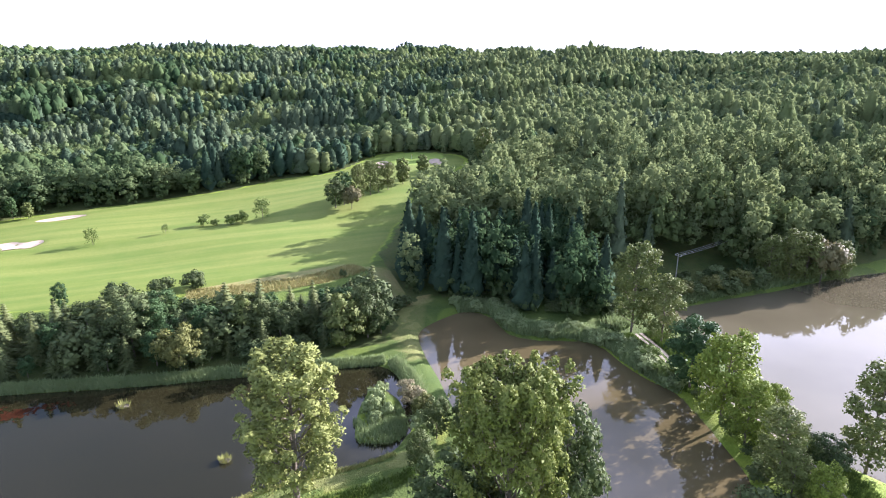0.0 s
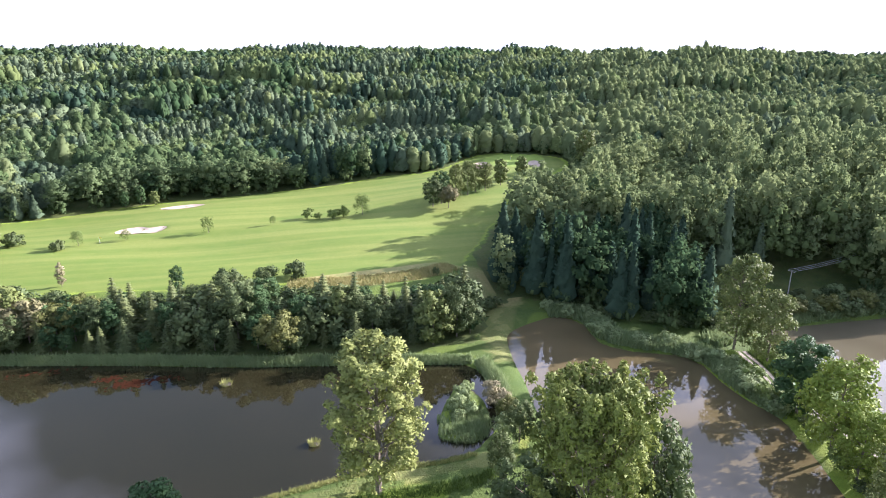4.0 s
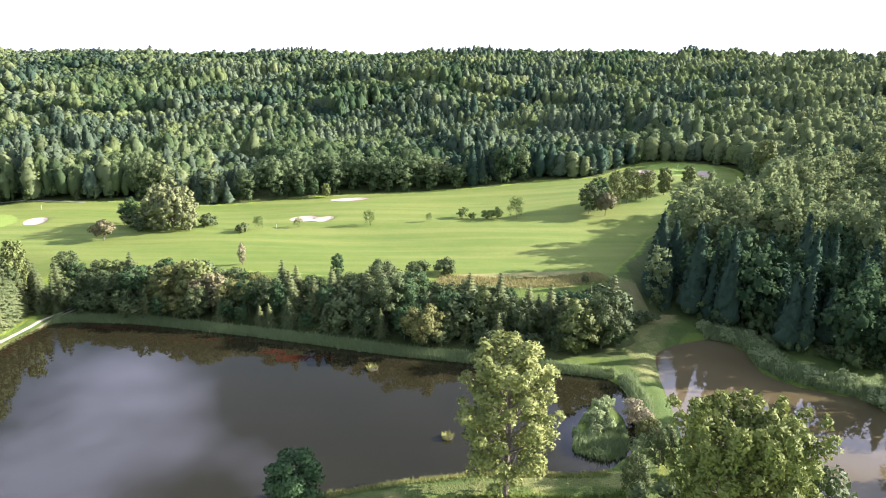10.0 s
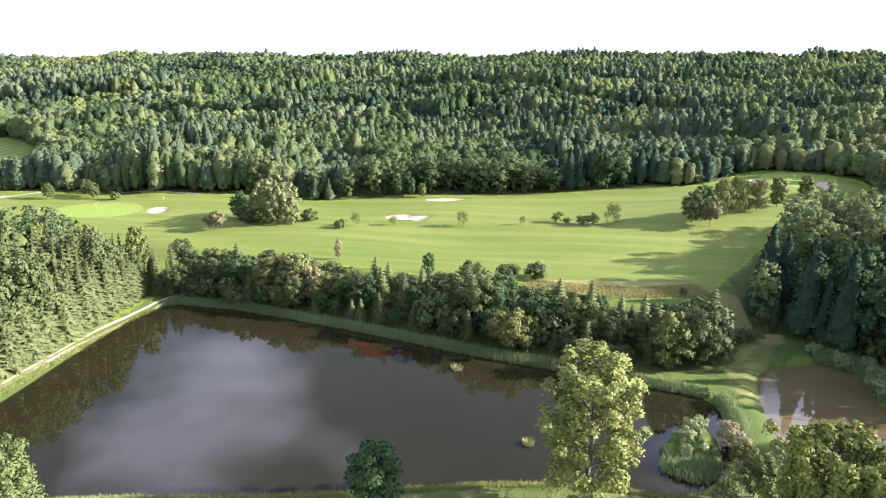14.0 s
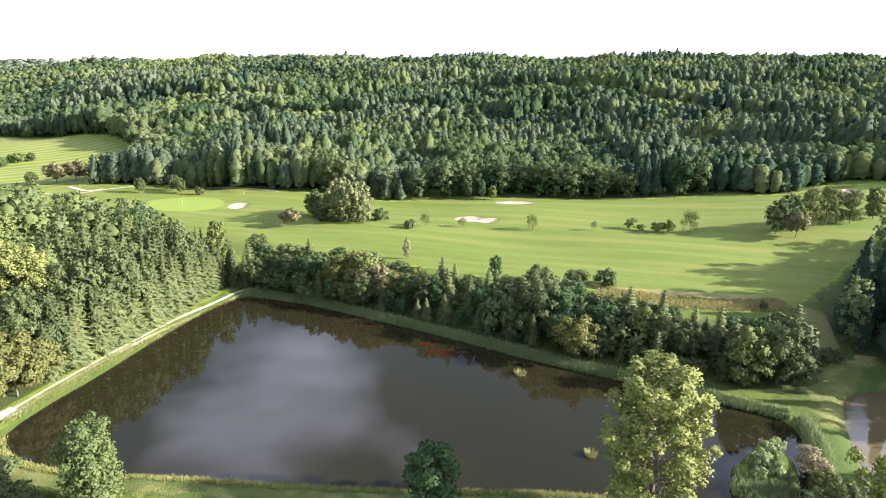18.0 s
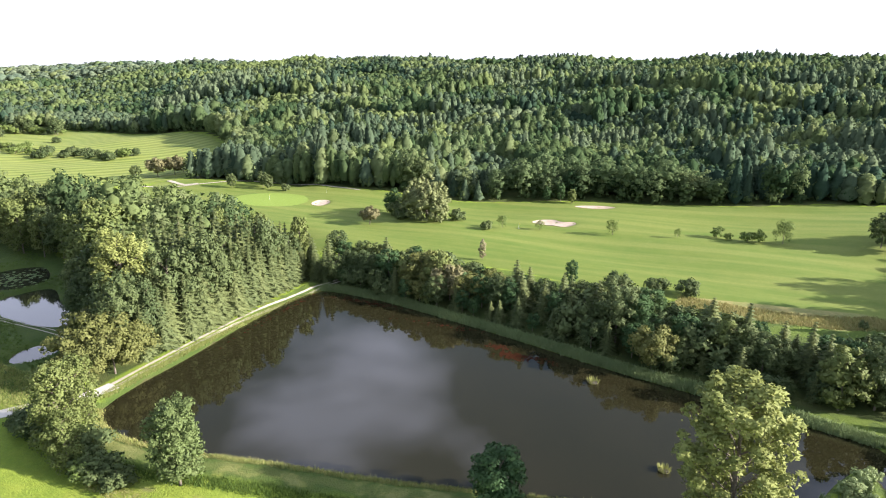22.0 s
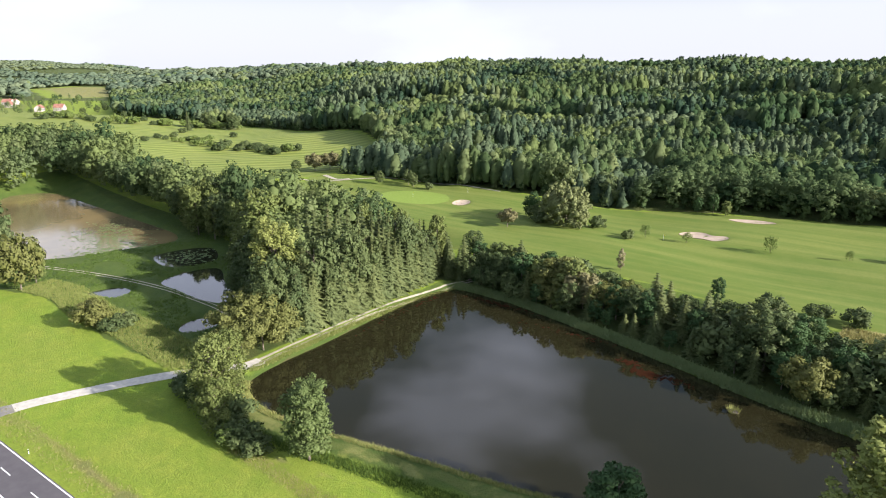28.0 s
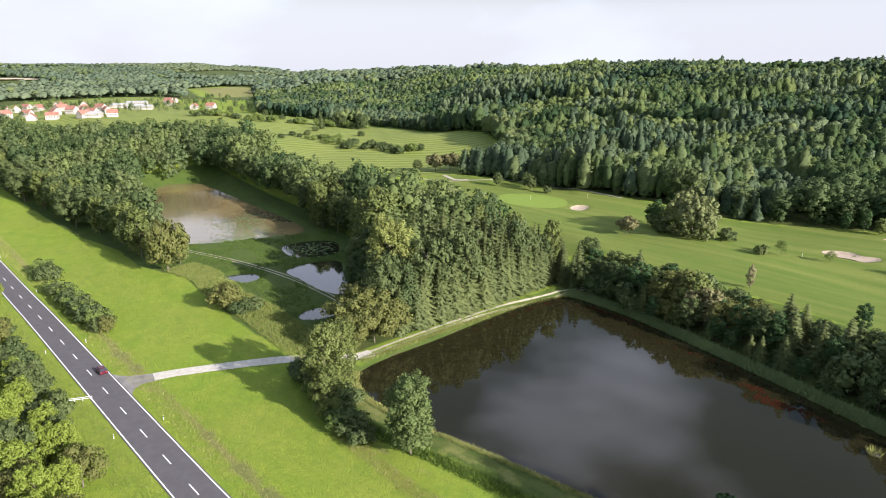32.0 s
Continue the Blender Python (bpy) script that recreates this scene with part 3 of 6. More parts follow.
def sheet(name, outline, z, mat, label, grow=1.2):
    """A level sheet of water that reaches a little under its banks."""
    c = outline.mean(0)
    p = np.asarray(outline)
    t = np.roll(p, -1, 0) - np.roll(p, 1, 0)
    nrm = np.stack([t[:, 1], -t[:, 0]], -1) / (np.linalg.norm(t, axis=1, keepdims=True) + 1e-9)
    area = np.sum(p[:, 0] * np.roll(p[:, 1], -1) - p[:, 1] * np.roll(p[:, 0], -1))
    p = p + nrm * grow * np.sign(area)
    bm = bmesh.new()
    bm.faces.new([bm.verts.new((a, b, z)) for a, b in p])
    bmesh.ops.triangulate(bm, faces=bm.faces[:])
    bmesh.ops.recalc_face_normals(bm, faces=bm.faces[:])
    if sum(f.normal.z for f in bm.faces) < 0:
        bmesh.ops.reverse_faces(bm, faces=bm.faces[:])
    return tagged(part(name, (bm, mat)), label, "pond water", kind="structure")


sheet("water_lake", LAKE, 0.0, M_LAKE, "dark brown still water of the large pond")
sheet("water_pond", POND, 0.0, M_MUDDY, "muddy tan water of the middle pond")
sheet("water_east", EAST, 0.0, M_EAST, "muddy bright water of the eastern lake")
sheet("water_silt", SILT, 0.0, M_SILT, "shallow silty brown fish pond")
for s in SMALLS:
    sheet("water_small", s, 0.0, M_SMALL, "small dark pond in wet grassland", 0.8)


def ribbon(line, width, lift, edge_noise=0.0, drop=True):
    """Verts and quads of a strip along a line, laid on the ground."""
    p = np.asarray(line, float)
    t = np.gradient(p, axis=0)
    t /= np.linalg.norm(t, axis=1, keepdims=True)
    n = np.stack([-t[:, 1], t[:, 0]], -1)
    rng = np.random.default_rng(5)
    across = np.array([-0.5, -0.17, 0.17, 0.5])
    w = np.reshape(width, (-1, 1)) * (1 + edge_noise * rng.uniform(-1, 1, (len(p), 1)))
    q = p[:, None] + n[:, None] * (across[None, :] * w)[..., None]
    z = ground_z(q[..., 0], q[..., 1])
    z = np.maximum(z, z.mean(1, keepdims=True)) + lift
    v = np.concatenate([q, z[..., None]], -1).reshape(-1, 3)
    i = np.arange(len(p) * 4).reshape(-1, 4)
    f = np.stack([i[:-1, :-1], i[1:, :-1], i[1:, 1:], i[:-1, 1:]], -1).reshape(-1, 4)[:, ::-1]
    return v, f


road_line = curve(ROAD, 6.0, False)
road = tagged(part("road", mesh_of("road", *ribbon(road_line, 7.4, 0.10), mats=M_ASPHALT)), "grey asphalt country road with white markings", "road", kind="structure")


def beside(line, off):
    """A line shifted to its left by off."""
    p = np.asarray(line, float)
    t = np.gradient(p, axis=0)
    t /= np.linalg.norm(t, axis=1, keepdims=True)
    return p + np.stack([-t[:, 1], t[:, 0]], -1) * off


near_road = curve(ROAD[1:-1], 6.0, False)
for off in (-3.35, 3.35):
    part("edge_line", mesh_of("edge_line", *ribbon(beside(near_road, off), 0.24, 0.108, drop=False), mats=M_PAINT), road)
away = np.r_[0, np.cumsum(np.linalg.norm(np.diff(near_road, axis=0), axis=1))]
mark = np.interp(-142.3, near_road[:, 0], away)
for i in range(-24, 9):
    span = mark + 12 * i + np.linspace(-2, 2, 3)
    if 0 < span[0] and span[-1] < away[-1]:
        dash = np.stack([np.interp(span, away, near_road[:, 0]), np.interp(span, away, near_road[:, 1])], -1)
        part("lane_dash", mesh_of("lane_dash", *ribbon(dash, 0.22, 0.112), mats=M_PAINT), road)
flare_west = curve([(-153.5, 33.2), (-150.0, 33.9), (-147.2, 35.4), (-145.2, 38.2), (-143.6, 41.2)], 0.8, False)
flare_east = curve([(-134.0, 33.9), (-136.2, 34.4), (-138.6, 35.6), (-139.9, 38.0), (-139.6, 40.4)], 0.8, False)
k = min(len(flare_west), len(flare_east))
edge_w = flare_west[np.linspace(0, len(flare_west) - 1, k).astype(int)]
edge_e = flare_east[np.linspace(0, len(flare_east) - 1, k).astype(int)]
q = np.stack([edge_w + (edge_e - edge_w) * u for u in np.linspace(0, 1, 7)], 1)
i = np.arange(k * 7).reshape(k, 7)
mouth_v = np.concatenate([q, ground_z(q[..., 0], q[..., 1])[..., None] + 0.094], -1).reshape(-1, 3)
mouth_f = np.stack([i[:-1, :-1], i[:-1, 1:], i[1:, 1:], i[1:, :-1]], -1).reshape(-1, 4)
part("lane_mouth", mesh_of("lane_mouth", mouth_v, mouth_f, mats=M_MOUTH), road, "asphalt mouth of the side lane")
tagged(part("farm_lane", mesh_of("farm_lane", *ribbon(LANE_PATH[4:30], np.interp(np.arange(26), [0, 3], [4.4, 3.9]), 0.085, 0.03), mats=M_LANE)), "pale narrow asphalt lane across the meadow", "lane", kind="structure")
track = tagged(new("gravel_track"), "pale gravel wheel tracks along the pond bank", "track", kind="structure")
for off in (-0.85, 0.85):
    part("wheel_track", mesh_of("wheel_track", *ribbon(beside(LANE_PATH[29:], off), 0.95, 0.07, 0.16), mats=M_GRAVEL), track)
dike_track = tagged(new("dike_track"), "pale gravel wheel tracks on the dike between two ponds", "track", kind="structure")
for off in (-0.8, 0.8):
    part("wheel_track", mesh_of("wheel_track", *ribbon(beside(DIKE_PATH, off), 0.85, 0.07, 0.2), mats=M_DIKE), dike_track)
pond_way = tagged(new("pond_track"), "faint wheel tracks through wet grass between small ponds", "track", kind="structure")
for off in (-0.8, 0.8):
    part("wheel_track", mesh_of("wheel_track", *ribbon(beside(curve([(-150, 101), (-165, 101.5), (-185, 101), (-205, 98), (-225, 93), (-246, 86)], 3.0, False), off), 0.45, 0.06, 0.2), mats=M_GRAVEL), pond_way)
tagged(part("cart_path", mesh_of("cart_path", *ribbon(curve([(-300, 246), (-272, 250), (-258, 264), (-243, 279), (-215, 284), (-170, 283)], 4.0, False), 1.8, 0.08, 0.1), mats=M_GRAVEL)), "pale gravel cart path on the golf course", "path", kind="structure")
tagged(part("cart_path", mesh_of("cart_path", *ribbon(curve([(-284, 262), (-268, 257), (-262, 262)], 4.0, False), 2.6, 0.1, 0.1), mats=M_GRAVEL)), "pale gravel cart path on the golf course", "path", kind="structure")


def bunker(outline):
    """Raked sand in its hollow, on rings from the rim to the middle."""
    c = outline.mean(0)
    rings = [c + (outline - c) * s for s in (1.0, 0.85, 0.6, 0.3, 0.04)]
    q = np.array(rings)
    z = ground_z(q[..., 0], q[..., 1]) + np.array([0.1, 0.12, 0.14, 0.14, 0.14])[:, None]
    v = np.concatenate([q, z[..., None]], -1).reshape(-1, 3)
    m = len(outline)
    i = np.arange(len(v)).reshape(-1, m)
    f = np.stack([i[:-1], np.roll(i, -1, 1)[:-1], np.roll(i, -1, 1)[1:], i[1:]], -1).reshape(-1, 4)
    return tagged(part("sand_bunker", mesh_of("sand_bunker", v, f, mats=M_SAND, smooth=True)), "pale sand bunker sunk in mown grass", "sand bunker", "bunkers on the golf course")


for b in BUNKERS:
    bunker(b)


# ---- trees ----
ICO_V = np.array([(0, 0, -1)] + [(0.894 * math.cos(a), 0.894 * math.sin(a), -0.447) for a in np.arange(5) * 2 * np.pi / 5]
                 + [(0.894 * math.cos(a), 0.894 * math.sin(a), 0.447) for a in (np.arange(5) + 0.5) * 2 * np.pi / 5] + [(0, 0, 1)])
ICO_F = np.array([(0, 1 + (i + 1) % 5, 1 + i) for i in range(5)] + [(1 + i, 1 + (i + 1) % 5, 6 + i) for i in range(5)]
                 + [(6 + i, 1 + (i + 1) % 5, 6 + (i + 1) % 5) for i in range(5)] + [(11, 6 + i, 6 + (i + 1) % 5) for i in range(5)])


def leaves(rng, at, nrm, size, spread=0.75, long=1.0, own=0.45):
    """A leaf clump at each place, facing nrm more or less: verts, triangles and the normals that light them."""
    n = len(at)
    base = nrm / (np.linalg.norm(nrm, axis=1, keepdims=True) + 1e-9)
    nrm = base + spread * rng.normal(size=(n, 3))
    nrm /= np.linalg.norm(nrm, axis=1, keepdims=True) + 1e-9
    nrm = np.where((nrm * base).sum(1, keepdims=True) < 0, -nrm, nrm)
    a = np.cross(nrm, rng.normal(size=(n, 3)))
    a /= np.linalg.norm(a, axis=1, keepdims=True) + 1e-9
    b = np.cross(nrm, a)
    s = size * rng.uniform(0.6, 1.35, (n, 1))
    v = np.stack([at + a * s * long, at - 0.55 * a * s + 0.8 * b * s, at - 0.55 * a * s - 0.8 * b * s], 1)
    lit = base + own * nrm
    lit /= np.linalg.norm(lit, axis=1, keepdims=True)
    return v.reshape(-1, 3), np.arange(3 * n).reshape(-1, 3), np.repeat(lit, 3, 0)


def join(parts_):
    vs, fs, ns, k = [], [], [], 0
    for v, f, n in parts_:
        vs.append(v)
        fs.append(f + k)
        ns.append(n)
        k += len(v)
    return np.concatenate(vs), np.concatenate(fs), np.concatenate(ns)


def crown(rng, lobes, n, size, core=0.8, spread=0.75, bulk=False, own=1.0, upright=1.0):
    """Leaf clumps over the outside of a heap of round lobes (x, y, z, r), with a leafy core in each."""
    lobes = np.asarray(lobes)
    pick = rng.choice(len(lobes), n, p=lobes[:, 3] ** 2 / np.sum(lobes[:, 3] ** 2))
    way = rng.normal(size=(n, 3))
    way /= np.linalg.norm(way, axis=1, keepdims=True)
    way[:, 2] = np.where(way[:, 2] < -0.35, -way[:, 2], way[:, 2])
    r = lobes[pick, 3:4] * rng.uniform(0.45, 1.4, (n, 1)) ** 0.5
    at = lobes[pick, :3] + way * r * (1, 1, upright)
    deep = np.zeros(n, bool)
    for i, lobe in enumerate(lobes):
        deep |= (np.linalg.norm(at - lobe[:3], axis=1) < 0.8 * lobe[3]) & (pick != i)
    at, way = at[~deep], way[~deep]
    middle = np.average(lobes[:, :3], 0, lobes[:, 3])
    reach = np.ptp(lobes[:, :3], 0) / 2 + 0.5
    out_way = (at - middle) / reach
    out_way /= np.linalg.norm(out_way, axis=1, keepdims=True) + 1e-9
    out = [leaves(rng, at, way + 0.6 * out_way, size, spread, own=own)]
    if core and bulk:
        out += [(ICO_V * (reach * 0.6 + 0.5) + middle, ICO_F, ICO_V)]
    elif core:
        out += [(ICO_V * lobe[3] * core * np.array([1, 1, 0.95]) + lobe[:3], ICO_F, ICO_V) for lobe in lobes]
    return join(out)


def heap(rng, count, rx, rz, zc, small, large, bottom=0.0, egg=0.0):
    """Lobes over an egg-shaped crown."""
    out = []
    for i in range(count):
        u = -0.95 + 1.9 * (i + 0.5) / count
        a = i * 2.399 + rng.uniform(-0.4, 0.4)
        w = math.sqrt(max(0.0, 1 - u * u)) * (1 - egg * u)
        r = rng.uniform(small, large) * (1 - 0.25 * abs(u))
        out.append((w * rx * math.cos(a) * rng.uniform(0.75, 1.1), w * rx * math.sin(a) * rng.uniform(0.75, 1.1), max(zc + u * rz, bottom + r * 0.6), r))
    out.append((0, 0, zc, min(rx, rz) * 0.8))
    return out


ICO_TOP = ICO_F[5:]


def clump(rng):
    """Lobes of several upright stems that grow into one another."""
    out = []
    for cx, cy, tall, r in ((0, 0, 19.0, 4.6), (4.8, -1.5, 16.5, 4.0), (-4.6, -1.0, 16.0, 4.0), (1.5, 4.6, 17.0, 4.0), (-2.6, 3.8, 15.0, 3.8), (2.2, -4.8, 14.0, 3.6), (7.4, 1.8, 11.0, 3.0), (-7.2, 1.4, 11.0, 3.0)):
        out += [(a + cx, b + cy, c, q) for a, b, c, q in heap(rng, 26, r, tall * 0.48, tall * 0.5, 0.8, 1.4, 0.2, 0.12)]
    return out


def lumpy(rng, lobes, n, size, own=0.25, body=0.93, stretch=1.3):
    """A far tree: rounded solid lobes with leaf clumps that break their outline."""
    lobes = np.asarray(lobes)
    middle = np.average(lobes[:, :3], 0, lobes[:, 3])
    reach = np.ptp(lobes[:, :3], 0) / 2 + 0.5
    out = []
    for lobe in lobes:
        v = ICO_V * rng.uniform(0.8, 1.12, (12, 1)) * lobe[3] * body * (1, 1, stretch) + lobe[:3]
        w = (v - middle) / reach
        w = ICO_V + 0.8 * w / (np.linalg.norm(w, axis=1, keepdims=True) + 1e-9) + (0, 0, 0.35)
        out.append((v, ICO_TOP, w / (np.linalg.norm(w, axis=1, keepdims=True) + 1e-9)))
    pick = rng.choice(len(lobes), n, p=lobes[:, 3] ** 2 / np.sum(lobes[:, 3] ** 2))
    way = rng.normal(size=(n, 3))
    way /= np.linalg.norm(way, axis=1, keepdims=True)
    way[:, 2] = np.where(way[:, 2] < -0.3, -way[:, 2], way[:, 2])
    at = lobes[pick, :3] + way * lobes[pick, 3:4] * rng.uniform(0.88, 1.06, (n, 1)) * (1, 1, stretch)
    w = (at - middle) / reach
    out.append(leaves(rng, at, way + 0.8 * w / (np.linalg.norm(w, axis=1, keepdims=True) + 1e-9) + (0, 0, 0.35), size, 0.7, 1.0, own))
    return join(out)


def lathe(rng, tall, wide, low, egg, tip, rings, sides, n, size, at=(0.0, 0.0)):
    """A far crown turned about its trunk: widest at egg of its height, tip makes its top blunt (0.5) or pointed (1)."""
    u = np.linspace(0, 1, rings + 1)[:-1]

    def radius(w):
        return wide * np.where(w < egg, 0.55 + 0.45 * np.sqrt(np.clip(w / egg, 0, 1)), np.clip((1 - w) / (1 - egg), 0, 1) ** tip)

    a = np.arange(sides) * 2 * np.pi / sides + rng.uniform(0, 6.28) + 0.35 * np.arange(rings)[:, None]
    r = radius(u)[:, None] * rng.uniform(0.74, 1.2, (rings, sides)) * (1 + 0.16 * np.cos(2 * a + rng.uniform(0, 6)))
    z = tall * (low + (1 - low) * (u[:, None] + rng.uniform(-0.35, 0.35, (rings, sides)) / rings))
    top = np.array([[at[0] + rng.uniform(-0.3, 0.3), at[1] + rng.uniform(-0.3, 0.3), tall]])
    v = np.concatenate([np.stack([at[0] + r * np.cos(a), at[1] + r * np.sin(a), z], -1).reshape(-1, 3), top])
    rise = np.where(u < egg, 0.2, 0.4 + 0.9 * (u - egg) / (1 - egg))[:, None] + 0 * a
    nrm = np.concatenate([np.stack([np.cos(a), np.sin(a), rise], -1).reshape(-1, 3), [(0, 0, 1.0)]])
    nrm += rng.normal(0, 0.22, nrm.shape)
    nrm /= np.linalg.norm(nrm, axis=1, keepdims=True)
    i = np.arange(rings * sides).reshape(rings, sides)
    j = np.roll(i, -1, 1)
    f = np.concatenate([np.stack([i[:-1], j[:-1], j[1:]], -1).reshape(-1, 3), np.stack([i[:-1], j[1:], i[1:]], -1).reshape(-1, 3),
                        np.stack([i[-1], j[-1], np.full(sides, len(v) - 1)], -1)])
    w = rng.uniform(0.1, 0.97, n) ** 0.8
    b = rng.uniform(0, 6.28, n)
    q = radius(w) * rng.uniform(0.85, 1.22, n)
    spot = np.stack([at[0] + q * np.cos(b), at[1] + q * np.sin(b), tall * (low + (1 - low) * w)], -1)
    way = np.stack([np.cos(b), np.sin(b), np.where(w < egg, 0.25, 0.45 + 0.9 * (w - egg) / (1 - egg))], -1)
    return join([(v, f, nrm), leaves(rng, spot, way, size, 0.8, 1.2, 0.35)])


def dome(rng, tall, wide, low, n, size, lobes=3):
    """A far broad crown of a few rounded heads."""
    out = [lathe(rng, tall, wide * 0.72, low, 0.45, 0.5, 4, 6, n, size)]
    for i in range(lobes):
        a = i * 6.28 / lobes + rng.uniform(-0.5, 0.5)
        k = rng.uniform(0.4, 0.62) * wide
        out.append(lathe(rng, tall * rng.uniform(0.74, 0.93), wide * rng.uniform(0.42, 0.6), low, 0.5, 0.5, 3, 5, n // 3, size, (k * math.cos(a), k * math.sin(a))))
    return join(out)


def spruce(rng, tall, wide, tiers, per):
    """Needle sprays on drooping branches in whorls, with a pointed top."""
    base, tip, side, nrm = [], [], [], []
    for k in range(tiers):
        u = (k + rng.uniform(0, 0.5)) / tiers
        z, reach = tall * (0.05 + 0.93 * u), wide * (1 - u) ** 0.9 + 0.2
        for a in np.arange(per) * 2 * np.pi / per + rng.uniform(0, 6.28) + rng.normal(0, 0.15, per):
            r = reach * rng.uniform(0.75, 1.12)
            out = np.array([math.cos(a), math.sin(a), -0.25])
            cross = np.array([-math.sin(a), math.cos(a), 0.0])
            for w in (0.35, 0.55, 0.75):
                for s in (-0.6, 0.0, 0.6):
                    p = np.array([0, 0, z]) + out * r * w
                    d = out * (0.42 if s else 0.5) * r * (1.05 - 0.4 * abs(s)) + cross * s * r * 0.45 + np.array([0, 0, rng.uniform(-0.1, 0.2)])
                    base.append(p)
                    tip.append(p + d)
                    side.append(np.cross(d, (0, 0, 1)) / (np.linalg.norm(d) + 1e-9) * (0.13 + 0.05 * r))
                    nrm.append((math.cos(a), math.sin(a), 0.55))
    base, tip, side, nrm = (np.array(q) for q in (base, tip, side, nrm))
    nrm = nrm + rng.normal(0, 0.45, nrm.shape)
    nrm /= np.linalg.norm(nrm, axis=1, keepdims=True)
    v = np.stack([base - side, base + side, tip], 1).reshape(-1, 3)
    ring = np.arange(7) * 2 * np.pi / 7
    cone_v = np.array([(0.5 * wide * math.cos(b), 0.5 * wide * math.sin(b), 0.03 * tall) for b in ring] + [(0, 0, 0.96 * tall)])
    cone_n = np.array([(math.cos(b), math.sin(b), 0.3) for b in ring] + [(0, 0, 1)])
    return join([(v, np.arange(len(v)).reshape(-1, 3), np.repeat(nrm, 3, 0)), (cone_v, np.array([(i, (i + 1) % 7, 7) for i in range(7)]), cone_n)])


def limbs_of(rng, tall, reach, count, low, rise, egg=0.45):
    """Limbs that rise from a trunk: (start, end) of each limb and of its two side branches."""
    out = []
    for i in range(count):
        u = (i + 0.5) / count
        z = tall * (low + (0.86 - low) * u)
        w = u * (1 - low) + low
        size = reach * max(0.22, math.sqrt(max(0.0, 1 - ((w - egg) / (1.04 - egg if w > egg else egg + 0.35)) ** 2))) * rng.uniform(0.75, 1.12)
        a = i * 2.4 + rng.uniform(-0.4, 0.4)
        start = np.array([0, 0, z])
        end = start + size * np.array([math.cos(a), math.sin(a), rise * rng.uniform(0.7, 1.2)])
        end[2] = min(end[2], tall)
        out.append((start, end))
        for turn in (-0.75, 0.75):
            b = a + turn * rng.uniform(0.7, 1.2)
            fork = start + (end - start) * rng.uniform(0.35, 0.6)
            tip = fork + 0.55 * size * np.array([math.cos(b), math.sin(b), rise * rng.uniform(0.6, 1.3)])
            tip[2] = min(tip[2], tall)
            out.append((fork, tip))
    return out


def branchy(rng, tall, reach, count, low, rise, n, size, fat, mat, r, egg=0.45, skirt=0, core=0.35):
    """Trunk and crown of one tree whose leaves sit on its limbs, with gaps between them."""
    limbs = limbs_of(rng, tall, reach, count, low, rise, egg)
    lobes = [(0, 0, tall * 0.93, fat * 0.8), (0, 0, tall * 0.84, fat)]
    for a, b in limbs:
        for u in (0.5, 0.75, 1.0):
            p = a + (b - a) * u
            lobes.append((p[0] + rng.uniform(-0.3, 0.3), p[1] + rng.uniform(-0.3, 0.3), p[2] + rng.uniform(-0.2, 0.5), fat * rng.uniform(0.6, 1.1) * (1.1 - 0.3 * u)))
    for i in range(skirt):
        a = i * 2.4
        lobes.append((reach * 0.7 * math.cos(a), reach * 0.7 * math.sin(a), tall * rng.uniform(0.1, 0.28), fat * rng.uniform(0.8, 1.3)))
    bm = bmesh.new()
    p = Vector((0, 0, -0.4))
    for i in range(5):
        q = Vector((rng.uniform(-0.15, 0.15), rng.uniform(-0.15, 0.15), tall * 0.92 * (i + 1) / 5))
        rod(bm, p, q, r * (1 - 0.18 * i), r * (1 - 0.18 * (i + 1)))
        p = q
    for i, (a, b) in enumerate(limbs):
        rod(bm, a, a + (b - a) * 0.9, r * (0.3 if i % 3 == 0 else 0.16), r * 0.05, 5)
    trunk = bpy.data.meshes.new("trunk")
    bm.to_mesh(trunk)
    bm.free()
    trunk.materials.append(M_BARK)
    return trunk, mesh_of("crown", *crown(rng, lobes, n, size, core, 0.9, own=1.3, upright=1.5), mats=mat)


def stem(rng, tall, r, limbs, reach, start=0.3):
    """A tapered trunk with rising limbs."""
    bm = bmesh.new()
    p = Vector((0, 0, -0.3))
    for i in range(4):
        q = Vector((rng.uniform(-0.2, 0.2), rng.uniform(-0.2, 0.2), tall * 0.85 * (i + 1) / 4))
        rod(bm, p, q, r * (1 - 0.22 * i), r * (1 - 0.22 * (i + 1)))
        p = q
    for i in range(limbs):
        a, z = i * 2.4 + rng.uniform(-0.3, 0.3), tall * (start + 0.5 * i / max(1, limbs))
        d = reach * rng.uniform(0.6, 1.0)
        rod(bm, (0, 0, z), (d * math.cos(a), d * math.sin(a), z + d * 0.9), r * 0.35, r * 0.08, 5)
    me = bpy.data.meshes.new("trunk")
    bm.to_mesh(me)
    bm.free()
    me.materials.append(M_BARK)
    return me


# each kind: its own height, trunk and crown meshes in a few shapes
KINDS = {}


def kind_of(name, tall, makers, trunk_args, mat):
    rng = np.random.default_rng(len(KINDS) + 3)
    crowns = [mesh_of("crown", *make(rng), mats=mat) for make in makers]
    trunks = [stem(rng, tall, *trunk_args) for _ in range(2)]
    KINDS[name] = (tall, trunks, crowns)


def own_kind(name, tall, count, args):
    """A kind whose trees are grown limb by limb."""
    rng = np.random.default_rng(len(KINDS) + 3)
    made = [branchy(rng, tall, *args) for _ in range(count)]
    KINDS[name] = (tall, [m[0] for m in made], [m[1] for m in made])


